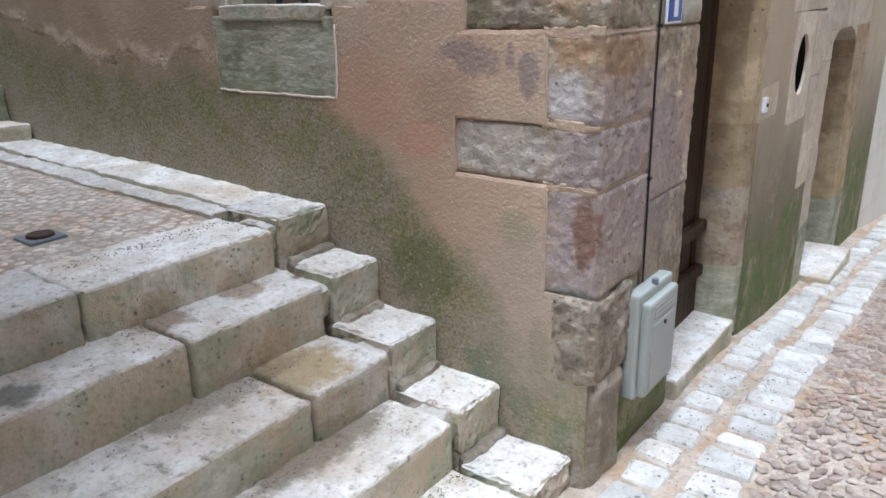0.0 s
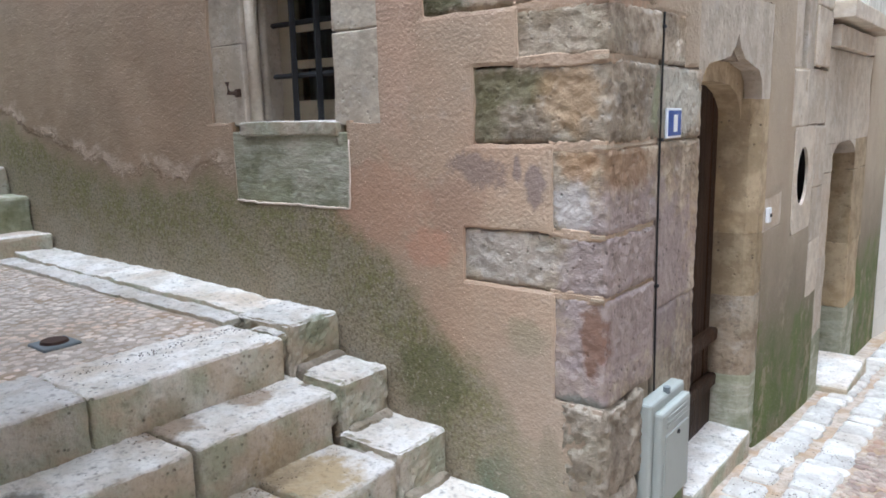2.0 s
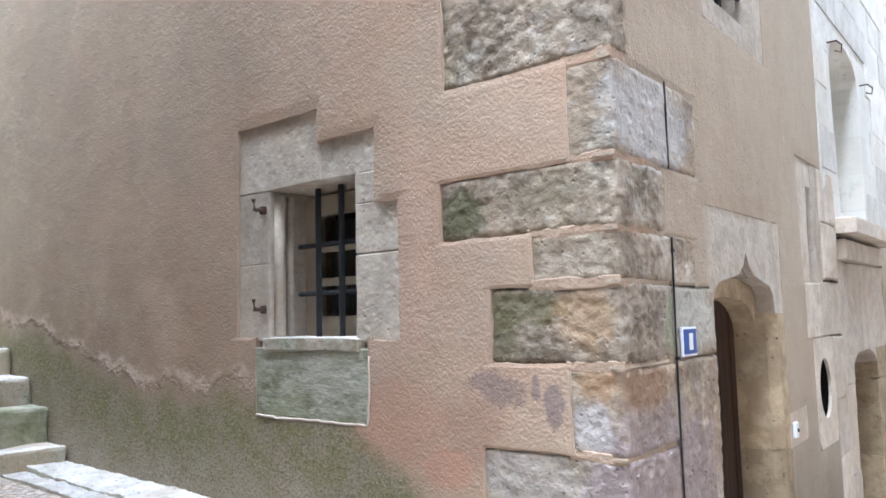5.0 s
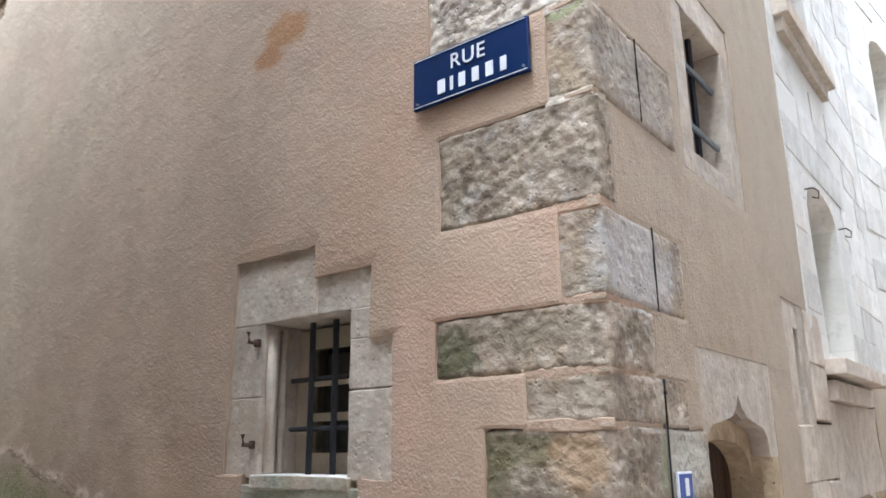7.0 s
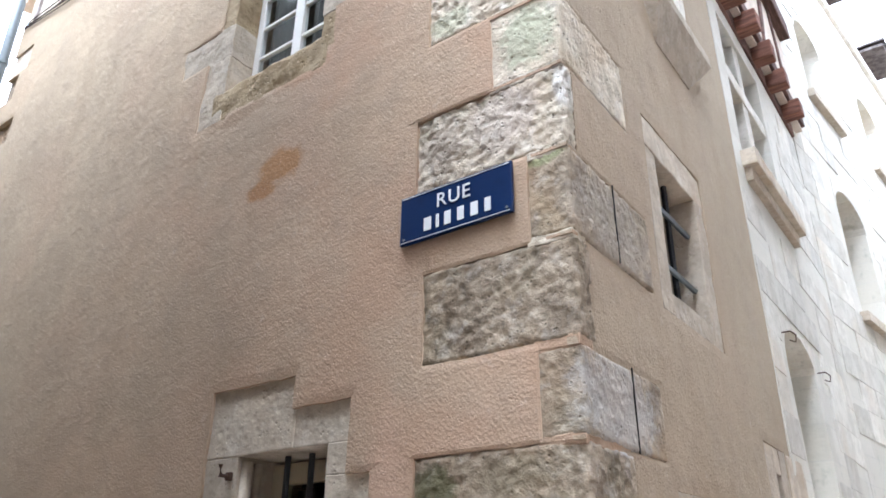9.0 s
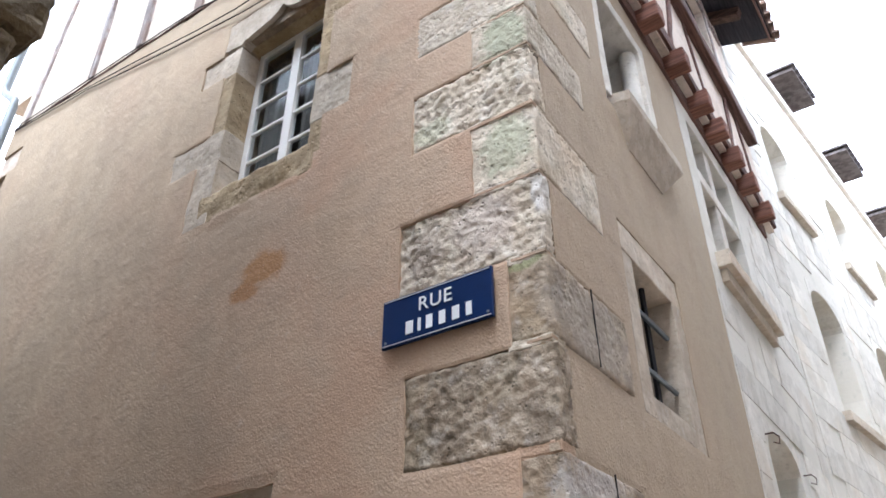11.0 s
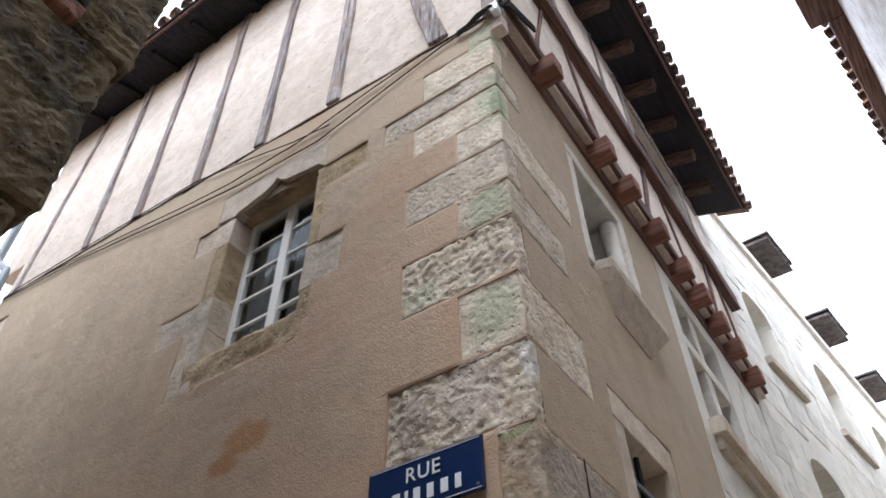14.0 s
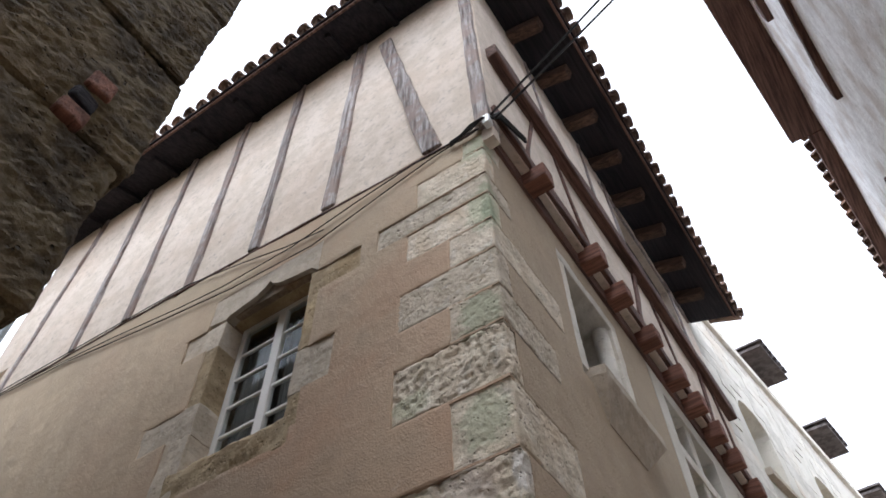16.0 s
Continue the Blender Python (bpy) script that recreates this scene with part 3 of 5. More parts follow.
def coat(place, u0, u1, z0, z1, holes, step, back, wob=0.007, swell=0.008, top=None, key=0.0, out=0.0):
    """A sheet of render with rectangular holes, ragged at their edges, and turned back into the wall."""
    def cuts(a, b, marks):
        marks = sorted({round(m, 4) for m in marks if a < m < b} | {a, b})
        res = []
        for p, q in zip(marks, marks[1:]):
            n = max(1, int(round((q - p) / step)))
            res += [p + (q - p) * k / n for k in range(n)]
        return res + [marks[-1]]

    us = cuts(u0, u1, [h[k] for h in holes for k in (0, 1)])
    zs = cuts(z0, z1, [h[k] for h in holes for k in (2, 3)])
    nu, nz = len(us) - 1, len(zs) - 1
    cu, cz = (np.array(us[1:]) + us[:-1]) / 2, (np.array(zs[1:]) + zs[:-1]) / 2
    solid = np.ones((nu, nz), bool)
    for a, b, c, d in holes:
        solid[np.ix_((cu > a) & (cu < b), (cz > c) & (cz < d))] = False
    if top:
        solid &= cz[None, :] < np.array([top(c) for c in cu])[:, None]
    ids, verts, faces, rim = {}, [], [], {}

    def vid(i, j):
        if (i, j) not in ids:
            ids[(i, j)] = len(verts)
            near = [solid[a, b] for a in (i - 1, i) for b in (j - 1, j) if 0 <= a < nu and 0 <= b < nz]
            u, z = us[i], zs[j]
            s = noise.noise_vector(Vector((u * 1.3 + key, z * 1.3, 0.5))) * swell
            d = s.x + 0.25 * noise.noise(Vector((u * 9 + key, z * 9, 3))) * swell
            if not all(near) and 0 < i < nu and 0 < j:
                w = noise.noise_vector(Vector((u * 9, z * 9, key + 2))) * wob + noise.noise_vector(Vector((u * 31, z * 31, key))) * wob * 0.6
                u, z = u + w.x, z + w.y
                d -= 0.004
            verts.append(place(u, z, d + out))
        return ids[(i, j)]

    for i in range(nu):
        for j in range(nz):
            if solid[i, j]:
                q = [vid(i, j), vid(i + 1, j), vid(i + 1, j + 1), vid(i, j + 1)]
                faces.append(tuple(q))
                for a, b in zip(q, q[1:] + q[:1]):
                    if (b, a) in rim:
                        del rim[(b, a)]
                    else:
                        rim[(a, b)] = True
    deep, shift = {}, place(0, 0, -back) - place(0, 0, 0)
    for a, b in rim:
        for v in (a, b):
            if v not in deep:
                deep[v] = len(verts)
                verts.append(verts[v] + shift)
        faces.append((b, a, deep[a], deep[b]))
    if (place(1, 0, 0) - place(0, 0, 0)).cross(place(0, 1, 0) - place(0, 0, 0)).dot(place(0, 0, 1) - place(0, 0, 0)) < 0:
        faces = [f[::-1] for f in faces]
    return verts, faces


# ---- the corner house: walls ----
# corner courses: bottom, top, reach along the lane wall, reach along the street wall
COURSES = [
    (0.84, 1.225, 0.19, 0.42), (1.235, 1.44, 0.575, 0.42), (1.45, 1.735, 0.2, 0.42), (1.75, 2.02, 0.525, 0.42),
    (2.035, 2.2, 0.34, 0.43), (2.215, 2.45, 0.755, 0.38), (2.465, 2.79, 0.175, 0.73), (2.82, 3.235, 0.73, 0.12),
    (3.25, 3.635, 0.185, 0.8), (3.65, 4.06, 0.785, 0.1), (4.075, 4.48, 0.35, 0.67), (4.5, 4.9, 0.725, 0.12),
    (4.915, 5.2, 0.335, 0.64), (5.215, 5.55, 0.7, 0.15), (5.565, 5.86, 0.32, 0.88), (5.875, 6.17, 0.66, 0.12),
    (6.19, 6.43, 0.925, 0.3), (6.445, 6.78, 0.58, 0.12), (6.795, 7.0, 0.17, 0.25)]


def timber_line(x):
    """The sagging foot of the timber storey along the lane."""
    pts = ((-7, 7.62), (-4.98, 7.54), (-4.14, 7.48), (-3.26, 7.38), (-1.53, 7.26), (-0.45, 7.16), (0.1, 7.03))
    for (a, p), (b, q) in zip(pts, pts[1:]):
        if x <= b:
            return p + (q - p) * (x - a) / (b - a)
    return pts[-1][1]


WIN_LOW = (-1.86, -1.26, 1.84, 2.555)
WIN_UP = (-2.46, -1.57, 5.04, 6.49)
l_holes = [(-c[2], 0.1, c[0], c[1]) for c in COURSES] + []
l_holes += [(-2.1, -1.12, 1.84, 2.745), (-2.1, -1.485, 2.7, 2.9), (-1.15, -0.985, 1.83, 2.42), (-1.95, -1.17, 1.475, 1.86)]
l_holes += [(-2.66, -1.5, 6.4, 6.8), (-2.87, -2.4, 6.18, 6.44), (-2.6, -2.4, 5.5, 6.2), (-3.0, -2.4, 5.32, 5.58), (-2.7, -2.4, 4.75, 5.35),
            (-2.56, -1.5, 4.78, 6.5), (-1.6, -1.23, 5.18, 5.55), (-1.6, -1.45, 4.9, 6.2), (-1.6, -1.08, 6.14, 6.4)]
l_holes += [(-6.45, -6.05, 6.9, 7.2), (-6.45, -6.2, 6.55, 6.88), (-6.45, -6.0, 5.95, 6.25), (-6.45, -6.15, 5.3, 5.6)]
wall_lane = part("wall_lane", coat(left_wall, -6.45, 0.0, 0.0, 7.65, l_holes, 0.06, 0.05, top=timber_line), M_PLASTER_L)
tagged(wall_lane, "pinkish lime-rendered house wall stained green by moss", "wall", kind="structure")
core_holes = [(a - 0.015, b + 0.015, c - 0.015, d + 0.015) for a, b, c, d in (WIN_LOW, WIN_UP)]
part("wall_core", coat(left_wall, -6.45, -0.05, -0.3, 7.65, core_holes, 0.3, 0.42, 0, 0.004, top=timber_line, out=-0.045), M_CORE, wall_lane)

RW = 6.2
DOOR = (0.86, 1.78)
r_holes = [(-0.1, c[3] + (0.03 if c[3] < 0.5 and c[0] < 2.1 else 0), c[0], c[1]) for c in COURSES] + [(-0.1, 0.3, 0.12, 0.84)]
r_holes += [(0.4, 0.87, 0.3, 2.02), (0.4, 0.67, 2.02, 2.2), (0.84, 1.92, -0.2, 2.37), (1.9, 2.26, 1.2, 1.38)]
r_holes += [(2.37, 2.88, 2.08, 2.82), (2.5, 2.97, 1.1, 1.74), (2.75, 3.45, 1.72, 2.1)]
r_holes += [(3.3, 5.0, -0.6, 2.52), (0.95, 1.86, 3.22, 4.35), (1.12, 2.22, 5.4, 6.8), (3.0, RW, 2.5, 7.12)]
wall_street = part("wall_street", coat(right_wall, 0.0, RW, -0.9, 7.12, r_holes, 0.06, 0.05, key=20), M_PLASTER_R)
tagged(wall_street, "beige lime-rendered street wall with moss along its foot", "wall", kind="structure")
W_R = (1.1, 1.72, 3.34, 4.16)
W_RU = (1.24, 2.1, 5.52, 6.68)
W_NICHE = (3.5, 4.5, 2.58, 3.92)
W_DOUBLE = (3.3, 4.6, 5.28, 6.85)
ARCH2 = (3.6, 4.5, -0.3, 1.6)
SLIT = (2.58, 2.72, 2.1, 2.66)
OCULUS = (2.42, 3.04, 1.08, 1.78)
core_r = [(a - 0.015, b + 0.015, c - 0.015, d + 0.015) for a, b, c, d in (W_R, W_RU, W_NICHE, W_DOUBLE, ARCH2, SLIT, OCULUS, (DOOR[0], DOOR[1], -0.2, 2.06))]
part("wall_core", coat(right_wall, 0.05, RW, -0.9, 7.12, core_r, 0.3, 0.42, 0, 0.004, out=-0.045), M_CORE, wall_street)

# ---- corner stones ----
ROUGH = (0.6, 0.85, 0.55, 0.9, 0.5, 0.9, 0.4, 1.1, 0.65, 1.35, 0.45, 1.5, 0.45, 0.45, 0.35, 0.45, 0.6, 0.4, 0.5)
for k, ((z0, z1, lx, ry), rough) in enumerate(zip(COURSES, ROUGH)):
    part("quoin_stone", rough_block(-lx - 0.03, 0.004, 0.005 + 0.003 * rough, ry + (0.03 if ry > 0.5 or z0 > 2.1 else 0.012), z0 - 0.003, z1 + 0.003, rough, k * 1.7,
                                    clip=lambda p: p.x < 0.012 - lx or p.y > ry - 0.012), M_QUOIN if z1 < 4.0 else M_QUOIN_UP, wall_lane, smooth=True)
    if k:
        low, reach = COURSES[k - 1], min(lx, COURSES[k - 1][2])
        part("mortar_joint", block(-reach - 0.02, -0.003, 0.007, min(ry, low[3]), low[1] - 0.014, z0 + 0.014, 0.025, 0.005, 0.005, k * 2.9, 16), M_PLASTER_L if z0 < 3.2 else M_QUOIN_UP, wall_lane)
part("quoin_stone", rough_block(-0.16, 0.014, -0.006, 0.32, 0.5, 0.84, 2.0, 40), M_BASE, wall_lane, smooth=True)
part("corner_mortar", block(-0.1, 0.02, -0.004, 0.3, -0.1, 0.52, 0.03, 0.06, 0.014, 43, 6.0, 0.03), M_BASE, wall_lane)
for k, (z0, z1) in enumerate(((0.3, 1.1), (1.105, 1.735), (1.75, 2.015))):
    if k == 0:
        part("jamb_stone", rough_block(-0.04, 0.002, 0.445, 0.68, 2.025, 2.21, 0.5, 77), M_QUOIN, wall_street)
    part("jamb_stone", rough_block(-0.04, 0.003, 0.44, 0.868, z0 - 0.006, z1 + 0.006, 0.6, 60 + k), M_QUOIN, wall_street, smooth=True)


# ---- ground: street, gutter setts, pebbles ----
def ground_z(x, y):
    pts = ((-40, 1.5), (-6, 0.42), (-2.2, 0.16), (0, 0.09), (1.5, 0.045), (2.56, -0.12), (3.7, -0.23), (5.7, -0.44), (7.95, -0.6), (14, -0.95), (40, -2.0), (3000, -2.0))
    for (a, p), (b, q) in zip(pts, pts[1:]):
        if y <= b:
            return p + (q - p) * (max(y, a) - a) / (b - a)
    return pts[-1][1]


def sheet(xs, ys, zf):
    verts = [(x, y, zf(x, y)) for x in xs for y in ys]
    n = len(ys)
    return verts, [(i * n + j, (i + 1) * n + j, (i + 1) * n + j + 1, i * n + j + 1) for i in range(len(xs) - 1) for j in range(n - 1)]


gx = [-2000, -300, -40, -8, -1, 0, 0.3, 0.6, 1, 2, 3, 5, 40, 300, 2000]
gy = [-2000, -300, -40, -6, -2.2, -1, 0, 0.7, 1.5, 2.0, 2.56, 3.7, 4.7, 5.7, 7.95, 10, 14, 20, 40, 300, 2000]
ground = part("ground", sheet(gx, gy, lambda x, y: ground_z(x, y) - 0.012), M_MORTAR)
tagged(ground, "sandy mortar bed of a sloping old street", "ground", kind="structure")


def pebble_bed(name, label, spots, material=M_PEBBLE, flat=0.42):
    """Half-buried pebbles, many to one mesh: spots are (x, y, z, size, turn)."""
    verts, faces = [], []
    for k, (x, y, z, s, a) in enumerate(spots):
        base = len(verts)
        e = 0.62 + 0.35 * ((k * 37) % 100) / 100
        for ring, (rr, hh) in enumerate(((1.0, -0.006), (0.86, 0.3), (0.5, 0.5))):
            for q in range(7):
                t = 2 * math.pi * q / 7 + a
                w = rr * s * (1 + 0.16 * math.sin(3 * t + k))
                px, py = w * math.cos(t), w * e * math.sin(t)
                verts.append((x + px * math.cos(a) - py * math.sin(a), y + px * math.sin(a) + py * math.cos(a), z + hh * s * flat))
        for ring in range(2):
            for q in range(7):
                b, c = base + ring * 7, base + ring * 7 + 7
                faces.append((b + q, b + (q + 1) % 7, c + (q + 1) % 7, c + q))
        faces.append(tuple(base + 14 + q for q in range(7)))
    ob = part(name, (verts, faces), material, smooth=True)
    return tagged(ob, label, "pebbles", kind="stuff")


def scatter(x0, x1, y0, y1, gap, zf, rng, fit=lambda x, y: True):
    res, row = [], 0
    y = y0
    while y < y1:
        x = x0 + (gap / 2 if row % 2 else 0)
        while x < x1:
            px, py = x + rng.uniform(-0.3, 0.3) * gap, y + rng.uniform(-0.3, 0.3) * gap
            if fit(px, py):
                res.append((px, py, zf(px, py) - 0.004, gap * rng.uniform(0.34, 0.54), rng.uniform(0, 3.14)))
            x += gap
        y += gap * 0.84
        row += 1
    return res


rng = random.Random(3)
pebble_bed("street_pebbles", "reddish grey pebbles set close in sandy mortar", scatter(0.52, 2.6, -0.6, 7.5, 0.062, ground_z, rng) + scatter(-0.1, 2.4, -5.0, -0.6, 0.085, ground_z, rng))

gutter = empty("gutter_pavement", "two rows of pale worn limestone setts along the wall", "pavement", kind="structure")
for row, (x0, x1) in enumerate(((0.065, 0.235), (0.29, 0.49))):
    y = -0.05 + 0.06 * row
    k = 0
    while y < 11.0:
        ln = rng.uniform(0.11, 0.18)
        z = ground_z(0, y + ln / 2)
        dx = 0.0 if y < 3 else 0.02 * (y - 3)
        b = block(x0 + dx + rng.uniform(-0.012, 0.012), x1 + dx + rng.uniform(-0.015, 0.015), y, y + ln, z - 0.08, z + rng.uniform(0.004, 0.02), 0.06, 0.026, 0.01, k + row * 90.5, 9)
        part("sett", b, M_SETT, gutter)
        y += ln + rng.uniform(0.022, 0.04)
        k += 1

# ---- the stepped lane ----
stair = empty("stone_stairs", "worn pale limestone steps climbing a narrow lane", "stairs", kind="structure")
RISE = [(-1.62, -1.24, 0.72, 0.99, -1.15), (-1.34, -0.98, 0.5, 0.8, -0.95), (-1.05, -0.66, 0.32, 0.595, -0.72), (-0.74, -0.35, 0.12, 0.41, -1.25), (-0.44, -0.06, -0.1, 0.225, -0.9)]
for k, (x0, x1, z0, z1, cut) in enumerate(RISE):
    for j, (y0, y1) in enumerate(((-2.0, cut - 0.006), (cut + 0.006, -0.34))):
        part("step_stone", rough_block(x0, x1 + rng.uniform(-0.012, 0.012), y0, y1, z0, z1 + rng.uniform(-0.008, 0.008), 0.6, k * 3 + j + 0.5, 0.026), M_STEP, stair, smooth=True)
CURBS = [(-1.62, -1.27, 0.7, 1.01), (-1.34, -0.985, 0.5, 0.815), (-1.0, -0.68, 0.3, 0.61), (-0.7, -0.37, 0.1, 0.41), (-0.37, -0.05, -0.1, 0.205)]
for k, (x0, x1, z0, z1) in enumerate(CURBS):
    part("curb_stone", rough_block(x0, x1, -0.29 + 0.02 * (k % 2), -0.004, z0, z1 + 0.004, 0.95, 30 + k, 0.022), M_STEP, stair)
part("stair_bed", block(-4.2, -0.5, -2.0, 0.0, -0.4, 0.12, 0.5, 0.02, 0), M_MORTAR, stair)
for k, (x0, x1, z1) in enumerate(((-4.2, -1.2, 0.7), (-4.2, -0.9, 0.5), (-4.2, -0.6, 0.3))):
    part("stair_bed", block(x0, x1, -2.0, -0.003, 0.1, z1 + 0.02, 0.5, 0.02, 0.003), M_MORTAR, stair)


def landing_z(x, y):
    return 0.985 + 0.018 * (-1.6 - x) - 0.012 * max(0, -0.4 - y)


landing = part("landing", sheet(np.linspace(-4.0, -1.6, 13).tolist(), np.linspace(-2.0, 0.0, 9).tolist(), lambda x, y: landing_z(x, y) - 0.006), M_MORTAR)
tagged(landing, "mortar bed of a cobbled landing", "landing", kind="structure")
pebble_bed("landing_cobbles", "small tan broken cobbles in sandy mortar", scatter(-3.95, -1.62, -1.98, -0.42, 0.05, landing_z, rng, lambda x, y: abs(x + 1.95) > 0.12 or abs(y + 0.92) > 0.1), M_COBBLE, 0.1)
for k, (x0, x1, y0, y1, rise) in enumerate(((-3.95, -2.9, -0.27, -0.004, 0.028), (-2.9, -1.6, -0.265, -0.004, 0.03), (-3.95, -2.45, -0.4, -0.26, 0.012), (-2.45, -1.6, -0.38, -0.258, 0.014))):
    vs, fs = block(x0, x1 + 0.004, y0, y1, 0.8, 0.985 + rise, 0.03, 0.004, 0.011, 50 + k, 9, 0.012)
    part("gutter_stone", ([Vector((v.x, v.y, v.z + 0.018 * (-1.6 - v.x))) for v in vs], fs), M_STEP, landing, smooth=True)
# lumps of mortar and rubble wedged between the steps, the curb and the wall
for k in range(5):
    x0, x1, z0, z1 = CURBS[k]
    for j in range(3):
        px, pz = x1 - 0.1 - 0.1 * j + rng.uniform(-0.03, 0.03), z1 - 0.05 - 0.06 * j * rng.random()
        w, h = rng.uniform(0.05, 0.09), rng.uniform(0.08, 0.16)
        part("mortar_lump", block(px - w, px + w, -0.36, -0.25, pz - h, pz + 0.02, 0.025, 0.02, 0.018, 400 + 5 * k + j, 9, 0.03), M_BASE if j % 2 else M_STEP, stair)
    part("mortar_lump", block(x1 - 0.015, x1 + 0.045, -0.27, -0.006, z1 - 0.28, z1 - 0.172, 0.025, 0.025, 0.014, 430 + k, 9, 0.02), M_BASE, stair)
cover = empty("drain_cover", "small square dark iron drain cover", "drain cover")
cover_frame = part("frame", block(-2.03, -1.88, -1.0, -0.85, 0.96, 0.99, 0.1, 0.006, 0), M_ZINC, cover)
bm = bmesh.new()
bmesh.ops.create_cone(bm, cap_ends=True, segments=20, radius1=0.055, radius2=0.05, depth=0.012, matrix=pose(-1.955, -0.925, 0.995))
part("lid", bm, M_RUST, cover_frame)

M_LITTER = paint("dry leaf crumbs", (0.11, 0.08, 0.05), 0.9)
vs, fs = [], []
for k in range(1300):
    i = rng.randrange(7)
    if i < 5:
        x0, x1, _, zt, _ = RISE[i]
        x = rng.uniform(x1 - 0.3, x1 - 0.02)
        x = x if rng.random() < 0.25 else x1 - 0.27 + abs(rng.gauss(0, 0.04))
        y = -0.36 - abs(rng.gauss(0, 0.45))
        zt += 0.003
    else:
        x, y = rng.uniform(0.07, 0.48), rng.uniform(0.1, 2.2)
        zt = ground_z(x, y) + 0.014
    r, a = rng.uniform(0.0012, 0.0045), rng.uniform(0, 6.28)
    if y < -1.95:
        continue
    b0 = len(vs)
    vs += [(x + r * math.cos(a + q * 2.1) * (1.6 if q == 0 else 0.8), y + r * math.sin(a + q * 2.1), zt) for q in range(3)] + [(x, y, zt + 0.004)]
    fs += [(b0, b0 + 1, b0 + 3), (b0 + 1, b0 + 2, b0 + 3), (b0 + 2, b0, b0 + 3)]
tagged(part("leaf_litter", (vs, fs), M_LITTER), "scattered dark crumbs of dry leaves", "litter", kind="stuff")

flight = empty("upper_stairs", "mossy stone steps higher up the lane", "stairs", kind="structure")
for k, (nose, top) in enumerate(((-3.92, 1.15), (-4.21, 1.38), (-4.5, 1.58), (-4.85, 1.77), (-5.2, 1.96), (-5.55, 2.15), (-5.9, 2.34), (-6.25, 2.53))):
    deep = 0.45 if k else 0.3
    y0 = -2.0 if k else -0.42
    part("step_stone", block(nose - deep, nose, y0, -0.006, top - 0.28, top, 0.09, 0.025, 0.012, 70 + k, 5, 0.012), M_STEP if k != 1 else M_MOSSY, flight)
    part("stair_bed", block(-9, nose - 0.25, -2.0, -0.003, top - 0.5, top - 0.05, 1, 0.02, 0), M_MORTAR, flight)

# ---- window in the lane wall, ground floor ----
def room(place, u0, u1, z0, z1, near, far):
    """Near-black box behind an opening; the room's darkness is put into its colour."""
    c = [place(u, z, -d) for d in (near, far) for u, z in ((u0, z0), (u1, z0), (u1, z1), (u0, z1))]
    return c, [(4, 5, 6, 7), (0, 1, 5, 4), (1, 2, 6, 5), (2, 3, 7, 6), (3, 0, 4, 7)]


def stone_rect(name, place, u0, u1, z0, z1, deep, out, material, parent, seed, amp=0.004, seg=0.07, r=0.007):
    g = 0.004 if amp else 0.0
    a, b = place(u0 - g, z0 - g, out), place(u1 + g, z1 + g, -deep)
    lo, hi = [min(p, q) for p, q in zip(a, b)], [max(p, q) for p, q in zip(a, b)]
    return part(name, block(lo[0], hi[0], lo[1], hi[1], lo[2], hi[2], seg, r, amp, seed, 6, amp), material, parent)


def bar(place, u0, z0, u1, z1, d, r, name, material, parent):
    p, q = place(u0, z0, -d), place(u1, z1, -d)
    return part(name, beam(p, q, 2 * r, 2 * r, (0.3, 0.5, 0.8), 0.4, r * 0.25, 0.0015), material, parent)


def casement(place, u0, u1, z0, z1, d, wood_mat, rows, cols, frame_w, bar_w, name, label, curtain=False):
    w = empty(name, label, "window", kind="structure")
    f = frame_w

    def slab(n, a, b, c, e, o0, o1, m, par):
        return stone_rect(n, place, a, b, c, e, d + o1, -d + o0, m, par, 0, 0.0, 1.0, 0.004)
    fr = slab("window_frame", u0, u0 + f, z0, z1, 0, 0.05, wood_mat, w)
    slab("window_frame", u1 - f, u1, z0, z1, 0, 0.05, wood_mat, w)
    slab("window_frame", u0 + f, u1 - f, z1 - f, z1, 0, 0.05, wood_mat, w)
    slab("window_frame", u0 + f, u1 - f, z0, z0 + f, 0, 0.05, wood_mat, w)
    if cols > 1:
        mid = (u0 + u1) / 2
        slab("meeting_stile", mid - f * 0.75, mid + f * 0.75, z0 + f, z1 - f, 0.012, 0.04, wood_mat, w)
        spans = [(u0 + f, mid - f * 0.75), (mid + f * 0.75, u1 - f)]
    else:
        spans = [(u0 + f, u1 - f)]
    for a, b in spans:
        for k in range(rows):
            za, zb = z0 + f + (z1 - z0 - 2 * f) * k / rows, z0 + f + (z1 - z0 - 2 * f) * (k + 1) / rows
            if k:
                slab("glazing_bar", a, b, za - bar_w / 2, za + bar_w / 2, 0.0, 0.03, wood_mat, w)
            pane = slab("pane", a + 0.002, b - 0.002, za + bar_w / 2, zb - bar_w / 2, -0.012, 0.018, M_GLASS, w)
            pane.visible_shadow = False
    if curtain:
        cu = []
        for a, b in spans:
            n = 24
            vs = [place(a + (b - a) * i / n, z, -d - 0.09 - 0.012 * math.sin(i * 1.9)) for i in range(n + 1) for z in (z0, z1 - 0.12)]
            part("curtain", (vs, [(2 * i, 2 * i + 2, 2 * i + 3, 2 * i + 1) for i in range(n)]), M_CURTAIN, w, "grey net curtain")
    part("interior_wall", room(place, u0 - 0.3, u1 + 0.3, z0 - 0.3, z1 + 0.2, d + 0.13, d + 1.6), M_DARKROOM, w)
    return w


